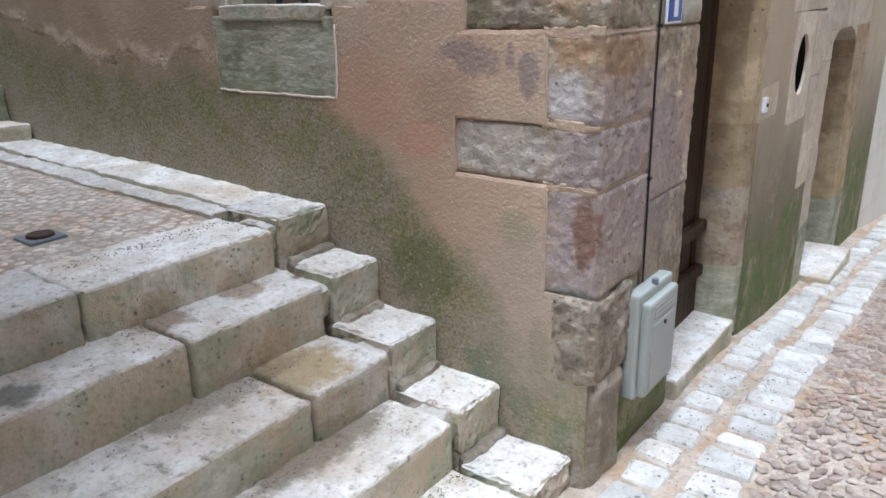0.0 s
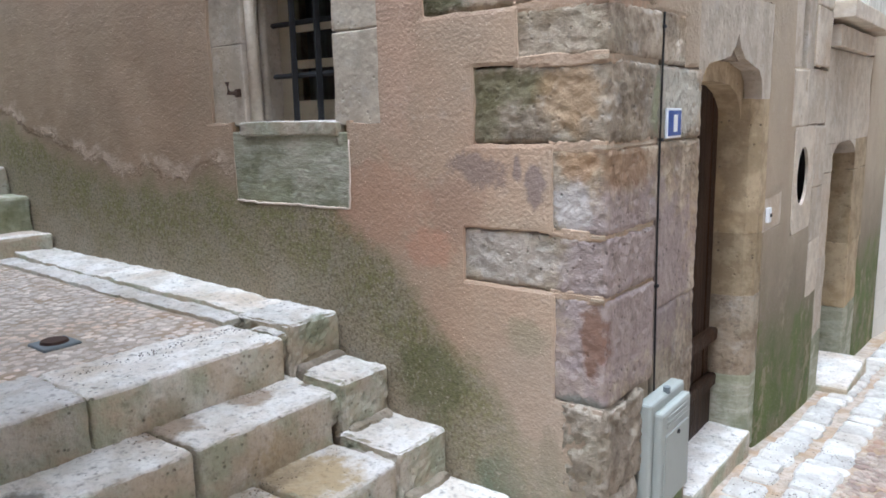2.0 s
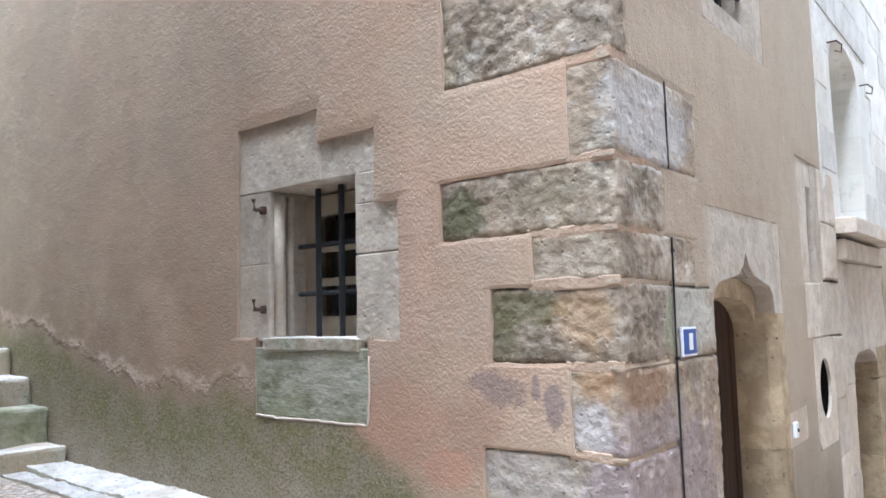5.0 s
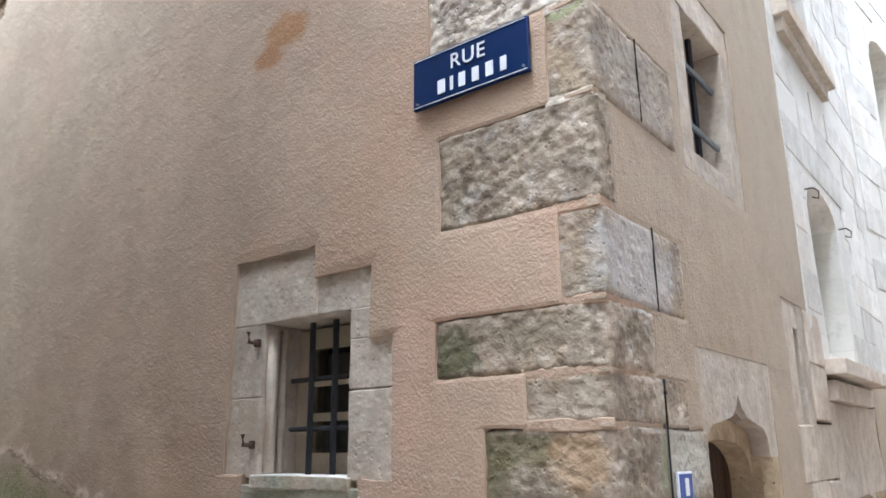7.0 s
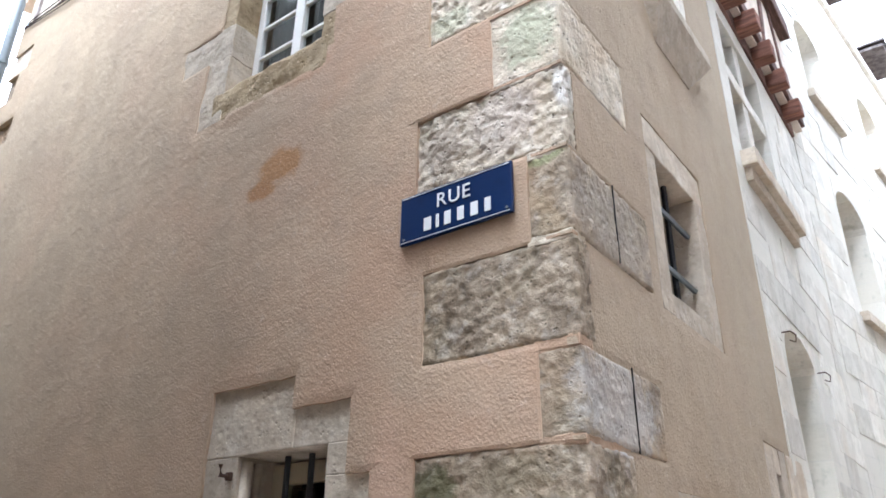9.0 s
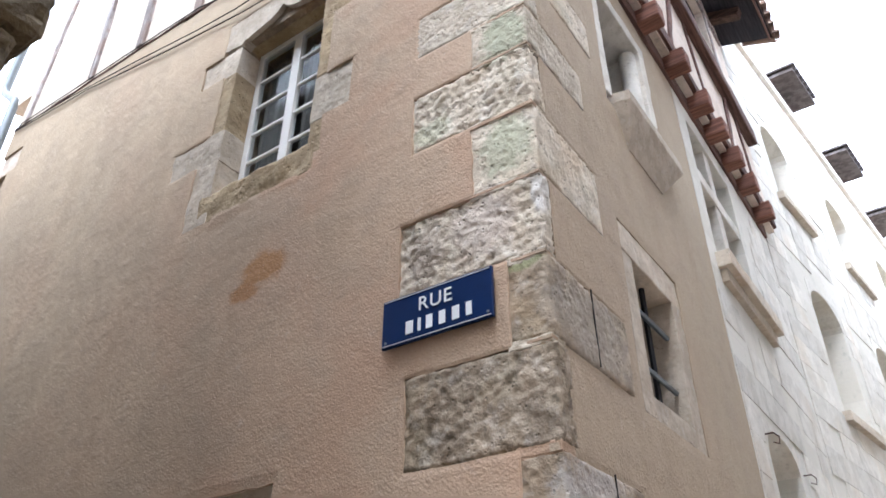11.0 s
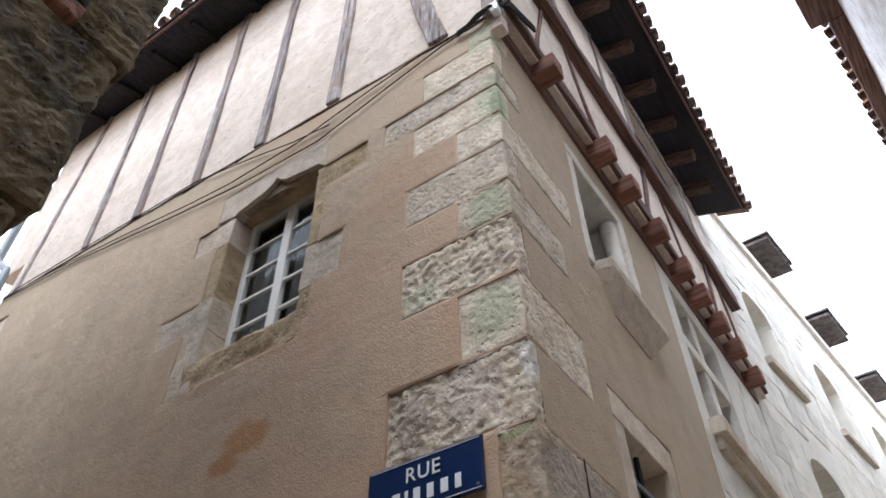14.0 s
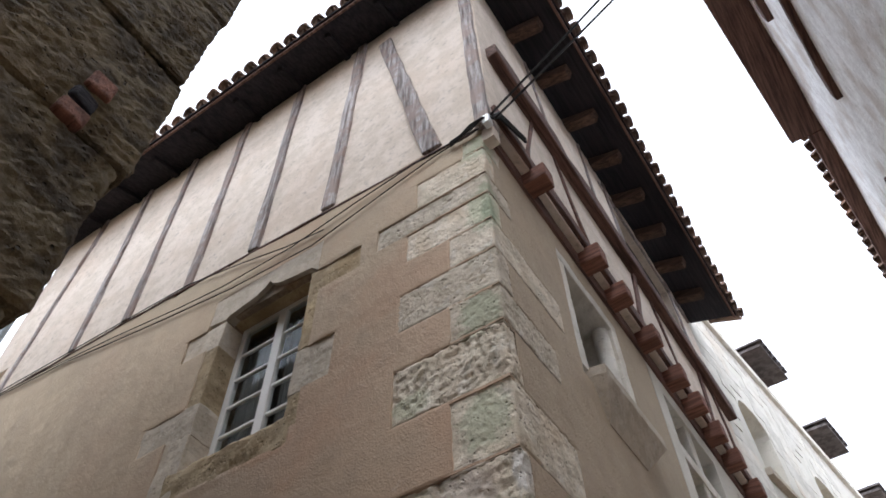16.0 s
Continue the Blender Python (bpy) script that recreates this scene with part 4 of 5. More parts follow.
surround = empty("window_surround", "pale dressed stone surround of a small window", "window surround", kind="structure")
sr = lambda *a, **k: stone_rect("surround_stone", left_wall, *a, **k)
for k, (a, b, c, e, m) in enumerate((
        (-2.11, -1.485, 2.57, 2.91, M_DRESSED), (-1.48, -1.115, 2.565, 2.755, M_DRESSED), (-2.11, -1.865, 2.205, 2.562, M_DRESSED),
        (-2.11, -1.865, 1.83, 2.2, M_DRESSED), (-1.255, -0.98, 2.21, 2.425, M_DRESSED), (-1.255, -1.115, 2.43, 2.56, M_DRESSED),
        (-1.255, -0.98, 1.825, 2.2, M_DRESSED))):
    sr(a, b, c, e, 0.3, -0.02, m, surround, 100 + k)
sr(-1.95, -1.17, 1.475, 1.79, 0.1, -0.006, M_MOSSY, surround, 110)
sr(-1.885, -1.235, 1.785, 1.838, 0.26, 0.004, M_STEP, surround, 111, amp=0.006)
lip_line = [(-1.94, 1.472), (-1.75, 1.468), (-1.5, 1.474), (-1.3, 1.47), (-1.175, 1.476), (-1.165, 1.6), (-1.16, 1.8)]
part("plaster_lip", tube([(x + 0.009 * noise.noise(Vector((x * 30, z * 30, 1))), 0.0, z + 0.009 * noise.noise(Vector((x * 30, z * 30, 5)))) for (xa, za), (xb, zb) in zip(lip_line, lip_line[1:])
                          for x, z in ((xa + (xb - xa) * q / 6, za + (zb - za) * q / 6) for q in range(6))], 0.0055, 6), M_LOGGIA, surround, smooth=True)
part("jamb_moulding", tube([(-1.845, 0.07, 1.85), (-1.845, 0.07, 2.54)], 0.028, 8), M_DRESSED, surround, smooth=True)
part("jamb_moulding", tube([(-1.845, 0.14, 1.85), (-1.845, 0.14, 2.54)], 0.02, 8), M_DRESSED, surround, smooth=True)
casement(left_wall, -1.86, -1.26, 1.84, 2.55, 0.25, M_OLDPAINT, 3, 1, 0.1, 0.04, "window_1", "small old window with cream frame in a stone wall", True)
grille = empty("window_grille", "dark iron window grille of crossed bars", "window grille")
for u in (-1.59, -1.43):
    bar(left_wall, u, 1.84, u, 2.55, 0.1, 0.013, "upright_bar", M_IRON, grille)
for z in (2.28, 2.05):
    bar(left_wall, -1.75, z, -1.25, z, 0.115, 0.009, "cross_bar", M_IRON, grille)
for z in (2.47, 1.98):
    hinge = empty("hinge_pin", "rusty iron hinge pin let into the stone", "hinge", group="shutter hinges")
    part("pin", tube([(-1.9, 0.02, z), (-1.9, -0.04, z), (-1.9, -0.045, z + 0.05)], 0.011, 8), M_RUST, hinge)
    part("plate", block(-1.918, -1.885, 0.0, 0.03, z - 0.02, z + 0.02, 0.05, 0.006, 0.004, z), M_RUST, hinge)

# ---- tall window in the lane wall, first floor ----
surround_up = empty("upper_window_surround", "yellowed eroded stone surround of a tall window", "window surround", kind="structure")
for k, (a, b, c, e, m) in enumerate((
        (-2.88, -2.47, 6.17, 6.445, M_DRESSED), (-2.61, -2.47, 5.59, 6.16, M_JAMB), (-3.01, -2.47, 5.31, 5.585, M_DRESSED), (-2.71, -2.47, 4.74, 5.305, M_DRESSED),
        (-1.56, -1.22, 5.17, 5.56, M_DRESSED), (-1.56, -1.45, 5.57, 6.13, M_JAMB), (-1.56, -1.43, 4.88, 5.165, M_JAMB), (-1.56, -1.07, 6.135, 6.41, M_JAMB))):
    stone_rect("surround_stone", left_wall, a, b, c, e, 0.26, -0.012, m, surround_up, 120 + k, amp=0.008, seg=0.04)
OGEE = [(-2.66, 6.8), (-2.66, 6.5), (-2.47, 6.47), (-2.44, 6.5), (-2.3, 6.53), (-2.16, 6.56), (-2.08, 6.61), (-2.04, 6.66), (-2.0, 6.61), (-1.92, 6.56), (-1.78, 6.53), (-1.58, 6.5), (-1.5, 6.42), (-1.5, 6.8)]
part("lintel", plate(OGEE[::-1], 0.1, lambda u, z, o: left_wall(u, z, o - 0.008)), M_DRESSED, surround_up)
stone_rect("inner_lintel", left_wall, -2.5, -1.5, 6.5, 6.78, 0.3, -0.105, M_JAMB, surround_up, 133)
stone_rect("window_sill", left_wall, -2.6, -1.48, 4.72, 5.035, 0.3, -0.01, M_JAMB, surround_up, 134, amp=0.014, seg=0.05, r=0.05)
casement(left_wall, -2.465, -1.56, 5.04, 6.5, 0.2, M_WHITEPAINT, 5, 2, 0.055, 0.025, "window_2", "white painted casement window with small panes", True)

# ---- street name plate, house number, meter box ----
sign = empty("street_sign", "dark blue enamelled street name plate with white letters", "street sign")
sign_plate = part("plate", block(-0.845, -0.245, -0.03, -0.012, 3.39, 3.635, 0.3, 0.004, 0), M_BLUE, sign)
for z in (3.4, 3.625):
    part("border", block(-0.835, -0.255, -0.0325, -0.028, z - 0.0015, z + 0.0015, 0.6, 0.0005, 0), M_ENAMEL, sign)
word = bpy.data.curves.new("word", "FONT")
word.body, word.size, word.extrude, word.align_x = "RUE", 0.098, 0.002, "CENTER"
word.space_character = 1.1
tmp = bpy.data.objects.new("word", word)
scene.collection.objects.link(tmp)
bpy.context.view_layer.update()
letters = bpy.data.meshes.new_from_object(tmp.evaluated_get(bpy.context.evaluated_depsgraph_get()))
bpy.data.objects.remove(tmp)
letters.transform(Matrix.Translation((-0.545, -0.033, 3.528)) @ Matrix.Rotation(radians(90), 4, "X"))
letters.materials.clear()
letters.materials.append(M_ENAMEL)
new("lettering", letters).parent = sign_plate
for a, b in ((-0.705, -0.665), (-0.638, -0.622), (-0.592, -0.558), (-0.522, -0.488), (-0.452, -0.415), (-0.38, -0.35)):
    part("lettering_bar", block(a, b, -0.0345, -0.03, 3.428, 3.492, 0.2, 0.001, 0), M_ENAMEL, sign_plate)
for x in (-0.82, -0.27):
    part("screw", tube([(x, -0.028, 3.415), (x, -0.036, 3.415)], 0.006, 8), M_ZINC, sign)
number = empty("house_number_plate", "small blue enamelled number plate with white rim", "number plate")
part("plate", block(0.002, 0.012, 0.478, 0.622, 1.752, 1.862, 0.3, 0.002, 0), M_ENAMEL, number, "white rim")
num_face = part("face", block(0.01, 0.0145, 0.488, 0.612, 1.76, 1.854, 0.3, 0.001, 0), M_NUMBLUE, number)
part("digit_bar", block(0.0135, 0.017, 0.535, 0.57, 1.775, 1.838, 0.3, 0.001, 0), M_ENAMEL, num_face)

meter = empty("meter_box", "light grey plastic meter box fixed to the wall", "meter box")
part("body", block(0.0, 0.06, 0.29, 0.63, 0.335, 0.78, 0.5, 0.012, 0.0), M_GREYBOX, meter)
box_door = part("door", block(0.057, 0.095, 0.31, 0.61, 0.345, 0.745, 0.5, 0.014, 0.0), M_GREYBOX, meter)
part("door_panel", block(0.092, 0.1, 0.34, 0.58, 0.37, 0.65, 0.5, 0.006, 0.0), M_GREYBOX, box_door)
for z in (0.675, 0.695, 0.715):
    part("vent_slot", block(0.09, 0.098, 0.36, 0.56, z - 0.004, z + 0.004, 0.5, 0.001, 0.0), M_GREYBOX, box_door)
part("lock", tube([(0.095, 0.46, 0.63), (0.106, 0.46, 0.63)], 0.009, 10), M_IRON, box_door)
part("catch", tube([(0.05, 0.46, 0.775), (0.05, 0.46, 0.8)], 0.014, 10), M_ZINC, meter)

riser = empty("wall_cable", "thin black cable clipped up the corner stones", "cable")
for za, zb in ((0.78, 2.2), (2.46, 2.8), (3.26, 3.64)):
    part("cable", tube([(0.006, 0.435 + 0.008 * math.sin(3 * z), z) for z in np.linspace(za, zb, 12).tolist()], 0.004, 6), M_CABLE, riser)
for z in (1.2, 1.75, 2.15):
    part("clip", block(0.0, 0.014, 0.425, 0.445, z - 0.006, z + 0.006, 0.1, 0.002, 0), M_IRON, riser)

# ---- street door ----
door_1 = empty("door_1", "dark brown plank door in a stone arch", "door", kind="structure")
for k in range(6):
    y0 = 0.8 + k * 0.175
    part("plank", block(-0.26, -0.215 + 0.004 * (k % 2), y0, y0 + 0.17, 0.1, 2.08, 0.5, 0.006, 0.002, k), M_DOOR, door_1)
for z in (0.36, 0.62):
    part("rail", block(-0.215, -0.165, 0.8, 1.78, z, z + 0.07, 0.4, 0.012, 0.003, z), M_DOOR, door_1, "worn weatherboard rail")
part("lower_panel", block(-0.22, -0.19, 0.8, 1.78, 0.11, 0.36, 0.4, 0.006, 0.002), M_DOOR, door_1)
ring = [(-0.19 + 0.0 * a, 1.02 + 0.035 * math.cos(a), 1.16 + 0.035 * math.sin(a)) for a in np.linspace(0, 2 * math.pi, 15).tolist()]
handle = part("door_handle", tube(ring, 0.007, 6), M_IRON, door_1, "black iron ring handle")
part("handle_plate", block(-0.215, -0.2, 0.98, 1.06, 1.13, 1.26, 0.1, 0.004, 0), M_IRON, handle)
door_arch = empty("door_surround", "pale stone door surround with an ogee arch", "door surround", kind="structure")
ARCH_D = [(0.84, 2.37), (0.84, 1.9), (0.87, 1.93), (0.9, 2.0), (0.97, 2.045), (1.1, 2.06), (1.24, 2.085), (1.31, 2.13), (1.35, 2.19), (1.39, 2.13), (1.46, 2.085), (1.58, 2.06), (1.7, 2.04), (1.76, 1.99), (1.78, 1.9), (1.92, 1.9), (1.92, 2.37)]
part("lintel", plate(ARCH_D, 0.09, lambda u, z, o: right_wall(u, z, o - 0.006)), M_DRESSED, door_arch)
ARCH_I = [(0.8, 2.4), (0.8, 1.8), (0.84, 1.86), (0.92, 1.93), (1.05, 1.97), (1.3, 1.985), (1.55, 1.97), (1.66, 1.93), (1.73, 1.86), (1.76, 1.78), (1.84, 1.78), (1.84, 2.4)]
part("inner_arch", plate(ARCH_I, 0.13, lambda u, z, o: right_wall(u, z, o - 0.1)), M_JAMB, door_arch)
for k, (z0, z1) in enumerate(((0.0, 0.42), (0.43, 0.86), (0.87, 1.2), (1.21, 1.55), (1.56, 1.89))):
    m = M_MOSSY if k == 0 else (M_QUOIN if k < 2 else M_JAMB)
    vs, fs = block(-0.3, -0.006, 1.775, 1.925, z0, z1 + 0.012, 0.05, 0.003, 0.003, 150 + k, 6, 0.004)
    # splayed and chamfered towards the opening
    vs = [Vector((v.x, v.y - 0.03 * min(1, max(0, (-v.x - 0.03) / 0.1)) + (0.035 if v.x > -0.03 and v.y < 1.8 else 0), v.z)) for v in vs]
    part("jamb_stone", (vs, fs), m, door_arch)
part("door_sill", block(-0.22, 0.03, 0.87, 1.76, -0.1, 0.14, 0.06, 0.014, 0.008, 170, 5, 0.01), M_STEP, door_arch)
for k, (z0, z1) in enumerate(((0.1, 0.6), (0.61, 1.1), (1.11, 1.9))):
    part("jamb_stone", block(-0.3, -0.012, 0.84, 0.872, z0, z1, 0.1, 0.006, 0.003, 180 + k), M_QUOIN, door_arch)
stone_rect("bell_stone", right_wall, 1.9, 2.26, 1.2, 1.385, 0.05, -0.004, M_DRESSED, door_arch, 190)
bell = empty("door_bell", "small white door bell push on the wall", "door bell")
part("housing", block(0.0, 0.02, 1.93, 1.98, 1.25, 1.33, 0.1, 0.004, 0), M_ENAMEL, bell)
part("button", tube([(0.018, 1.955, 1.29), (0.026, 1.955, 1.29)], 0.01, 8), M_IRON, bell)

# ---- further openings in the street wall ----
def spandrels(place, u0, u1, z1, rise, deep, out, material, parent, n=7):
    """The two stone corners that turn a square opening head into an arch."""
    mid, half = (u0 + u1) / 2, (u1 - u0) / 2
    for side in (-1, 1):
        arc = [(mid + side * half * math.cos(t), z1 - rise + rise * math.sin(t)) for t in np.linspace(0, math.pi / 2, n).tolist()]
        pts = [(mid + side * (half + 0.03), z1 - rise - 0.02), *arc, (mid, z1 + 0.03), (mid + side * (half + 0.03), z1 + 0.03)]
        part("arch_stone", plate(pts if side > 0 else pts[::-1], deep, lambda u, z, o: place(u, z, o + out)), material, parent)


slit = empty("slit_window", "narrow slit window in weathered stone", "window", kind="structure")
for k, (a, b, c, e) in enumerate(((2.37, 2.58, 2.08, 2.82), (2.72, 2.88, 2.08, 2.82), (2.58, 2.72, 2.66, 2.82))):
    stone_rect("surround_stone", right_wall, a, b, c, e, 0.3, -0.01, M_DRESSED, slit, 200 + k)
part("interior_wall", room(right_wall, 2.5, 2.8, 2.0, 2.75, 0.32, 1.0), M_DARKROOM, slit)
stone_rect("surround_stone", right_wall, 2.75, 3.3, 1.75, 2.08, 0.1, -0.006, M_DRESSED, slit, 205)
oculus = empty("oval_window", "small oval window cut in one pale stone", "window", kind="structure")
oc = [(2.71 + 0.14 * math.cos(t), 1.44 + 0.18 * math.sin(t)) for t in np.linspace(0, 2 * math.pi, 21)[:-1].tolist()]
bm = bmesh.new()
loops = []
for d in (0.004, -0.014):
    outer = [bm.verts.new(right_wall(2.735 + 0.235 * max(-1, min(1, 1.5 * math.cos(t))), 1.42 + 0.32 * max(-1, min(1, 1.5 * math.sin(t))), d)) for t in np.linspace(0, 2 * math.pi, 21)[:-1].tolist()]
    inner = [bm.verts.new(right_wall(u, z, d)) for u, z in oc]
    loops.append((outer, inner))
for q in range(20):
    r = (q + 1) % 20
    bm.faces.new((loops[0][0][q], loops[0][0][r], loops[0][1][r], loops[0][1][q]))
    bm.faces.new((loops[0][1][q], loops[0][1][r], loops[1][1][r], loops[1][1][q]))
    bm.faces.new((loops[0][0][r], loops[0][0][q], loops[1][0][q], loops[1][0][r]))
part("surround_stone", bm, M_DRESSED, oculus)
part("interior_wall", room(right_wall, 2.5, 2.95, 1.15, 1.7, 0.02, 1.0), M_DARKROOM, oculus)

arch_2 = empty("door_2", "narrow arched doorway in mossy pale stone", "doorway", kind="structure")
for k, (a, b, c, e) in enumerate(((3.3, 3.6, -0.7, 0.25), (3.3, 3.6, 0.26, 0.8), (3.3, 3.6, 0.81, 1.4), (4.5, 5.0, -0.8, 0.2), (4.5, 5.0, 0.21, 0.75), (4.5, 5.0, 0.76, 1.35),
                                (3.3, 4.05, 1.6, 2.24), (4.06, 5.0, 1.6, 2.24), (3.3, 3.6, 1.41, 1.6), (4.5, 5.0, 1.36, 1.6))):
    stone_rect("jamb_stone", right_wall, a, b, c, e, 0.35, -0.005, M_MOSSY if e < 0.3 else (M_JAMB if a == 4.5 else M_DRESSED), arch_2, 210 + k, amp=0.008)
spandrels(right_wall, 3.6, 4.5, 1.61, 0.14, 0.3, -0.006, M_DRESSED, arch_2)
stone_rect("cornice", right_wall, 3.35, 4.75, 2.25, 2.38, 0.1, 0.05, M_DRESSED, arch_2, 222)
stone_rect("cornice", right_wall, 3.28, 5.02, 2.42, 2.52, 0.1, 0.14, M_DRESSED, arch_2, 223)
part("door_leaf", block(-0.4, -0.35, 3.5, 4.6, -0.4, 1.65, 0.5, 0.005, 0.002), M_DOOR, arch_2)
part("door_sill", block(-0.3, 0.2, 3.62, 4.5, -0.6, -0.18, 0.15, 0.02, 0.008, 224), M_STEP, arch_2)

for k, (a, b, c, e) in enumerate(((2.98, 3.29, 0.62, 0.98), (2.98, 3.29, 0.99, 1.34), (2.98, 3.29, 1.35, 1.73), (2.38, 2.74, 1.75, 2.07), (2.89, 3.29, 2.11, 2.46), (2.89, 3.29, 2.47, 2.8))):
    stone_rect("wall_stone", right_wall, a, b, c, e, 0.05, 0.007, M_DRESSED, wall_street, 260 + k, amp=0.006, seg=0.05, r=0.01)
pale = empty("pale_masonry", "pale ashlar masonry round upper street windows", "wall", kind="structure")
part("masonry", coat(right_wall, 3.0, RW, 2.5, 7.12, [W_NICHE, W_DOUBLE], 0.12, 0.3, 0, 0.008, key=31, out=0.002), M_ASHLAR, pale)
niche = empty("window_3", "tall arched window with pale stone reveals", "window", kind="structure")
spandrels(right_wall, 3.5, 4.5, 3.93, 0.22, 0.3, 0.0, M_WHITE, niche)
part("interior_wall", room(right_wall, 3.4, 4.6, 2.5, 4.0, 0.36, 1.2), M_DARKROOM, niche)
part("window_frame", block(-0.36, -0.32, 3.5, 4.5, 2.58, 3.95, 1, 0.004, 0), M_WHITE, niche)
for y, z in ((3.47, 3.8), (4.62, 3.75)):
    hook = empty("wall_hook", "small rusty iron shutter hook", "hook", group="shutter hooks")
    part("hook", tube([(-0.02, y, z), (0.06, y, z), (0.09, y + 0.02, z - 0.03), (0.08, y + 0.03, z - 0.08), (0.04, y + 0.03, z - 0.06)], 0.006, 6), M_RUST, hook)
cross = empty("window_4", "stone mullioned cross window with a moulded sill", "window", kind="structure")
stone_rect("mullion", right_wall, 3.87, 4.03, 5.28, 6.85, 0.22, -0.03, M_WHITE, cross, 230)
stone_rect("transom", right_wall, 3.3, 4.6, 6.18, 6.32, 0.22, -0.02, M_WHITE, cross, 231)
stone_rect("window_sill", right_wall, 3.2, 4.85, 5.14, 5.28, 0.2, 0.12, M_DRESSED, cross, 232)
stone_rect("window_sill", right_wall, 3.25, 4.8, 5.02, 5.14, 0.1, 0.06, M_DRESSED, cross, 233)
part("interior_wall", room(right_wall, 3.2, 4.7, 5.2, 6.95, 0.3, 1.4), M_DARKROOM, cross)
barred = empty("window_5", "stone framed barred window in the rendered wall", "window", kind="structure")
for k, (a, b, c, e) in enumerate(((0.95, 1.1, 3.22, 4.15), (1.72, 1.86, 3.22, 4.15), (0.95, 1.86, 4.16, 4.35), (1.1, 1.72, 3.22, 3.34))):
    stone_rect("surround_stone", right_wall, a, b, c, e, 0.3, -0.008, M_DRESSED, barred, 240 + k, amp=0.006)
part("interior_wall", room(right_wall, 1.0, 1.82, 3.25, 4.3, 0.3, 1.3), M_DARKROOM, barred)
part("window_frame", block(-0.3, -0.26, 1.1, 1.16, 3.34, 4.16, 1, 0.004, 0), M_OLDPAINT, barred)
part("window_frame", block(-0.3, -0.26, 1.66, 1.72, 3.34, 4.16, 1, 0.004, 0), M_OLDPAINT, barred)
grille_2 = empty("street_window_grille", "dark iron bars crossing a street window", "window grille")
for y in (1.28, 1.46):
    bar(right_wall, y, 3.34, y, 4.16, 0.1, 0.013, "upright_bar", M_IRON, grille_2)
for z in (3.57, 3.92):
    bar(right_wall, 1.1, z, 1.72, z, 0.075, 0.012, "cross_bar", M_ZINC, grille_2)
oriel = empty("window_6", "upper street window on a heavy projecting stone sill", "window", kind="structure")
for k, (a, b, c, e) in enumerate(((1.12, 1.24, 5.5, 6.7), (2.1, 2.22, 5.5, 6.1), (2.1, 2.22, 6.11, 6.7), (1.12, 2.22, 6.69, 6.81))):
    stone_rect("surround_stone", right_wall, a, b, c, e, 0.3, -0.004, M_WHITE, oriel, 250 + k, amp=0.005)
part("jamb_shaft", tube([(-0.1, 2.06, 5.52), (-0.1, 2.06, 6.66)], 0.07, 10), M_WHITE, oriel, smooth=True)
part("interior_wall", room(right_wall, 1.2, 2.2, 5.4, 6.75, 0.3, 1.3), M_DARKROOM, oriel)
vs, fs = [], []
for z, x, y0, y1 in ((5.52, 0.11, 1.22, 2.27), (5.44, 0.11, 1.22, 2.27), (5.12, 0.01, 1.34, 1.98)):
    vs += [(-0.05, y0, z), (x, y0 + 0.03, z), (x, y1 - 0.03, z), (-0.05, y1, z)]
for k in range(2):
    fs += [(4 * k + q, 4 * k + (q + 1) % 4, 4 * k + 4 + (q + 1) % 4, 4 * k + 4 + q) for q in range(4)]
fs += [(3, 2, 1, 0), (8, 9, 10, 11)]
part("window_sill", (vs, [f[::-1] for f in fs]), M_DRESSED, oriel)

# ---- timber storey and roof ----
lane_top = part("wall_timber_lane", coat(left_wall, -6.95, 0.1, 6.9, 11.2, [(-7.0, -6.46, 6.8, 8.2)], 0.12, 0.1, 0, 0.012, key=51, out=-0.022), M_LOGGIA)
tagged(lane_top, "cream limewashed infill of a timber-framed storey", "wall", kind="structure")
STUDS = [(-6.24, -6.1, 0.05), (-4.98, -5.23, 0.09), (-4.14, -4.36, 0.1), (-3.26, -3.39, 0.12), (-2.4, -2.45, 0.13), (-1.53, -1.47, 0.15)]
for k, (a, b, w) in enumerate(STUDS):
    part("stud", beam((a, 0.068, timber_line(a) + 0.03), (b, 0.068, 11.1), 0.16, w * 0.9, (1, 0, 0), 0.3, 0.012, 0.014, k * 2.1), M_TIMBER, lane_top)
part("brace", beam((-0.45, 0.066, 7.2), (-1.1, 0.066, 10.5), 0.16, 0.17, (1, 0, 0), 0.25, 0.014, 0.02, 21), M_TIMBER, lane_top)
part("corner_post", beam((0.035, 0.06, 7.05), (0.0, 0.06, 11.1), 0.2, 0.13, (1, 0, 0), 0.25, 0.014, 0.012, 23), M_TIMBER, lane_top)
part("sole_plate", beam((-6.45, 0.02, timber_line(-6.45) + 0.02), (-3.2, 0.02, timber_line(-3.2) + 0.02), 0.05, 0.03, (0, 0, 1), 0.3, 0.006, 0.01, 25), M_BROWN, lane_top)
part("sole_plate", beam((-3.2, 0.02, timber_line(-3.2) + 0.02), (-0.02, 0.02, timber_line(-0.3) - 0.04), 0.05, 0.03, (0, 0, 1), 0.3, 0.006, 0.01, 26), M_BROWN, lane_top)

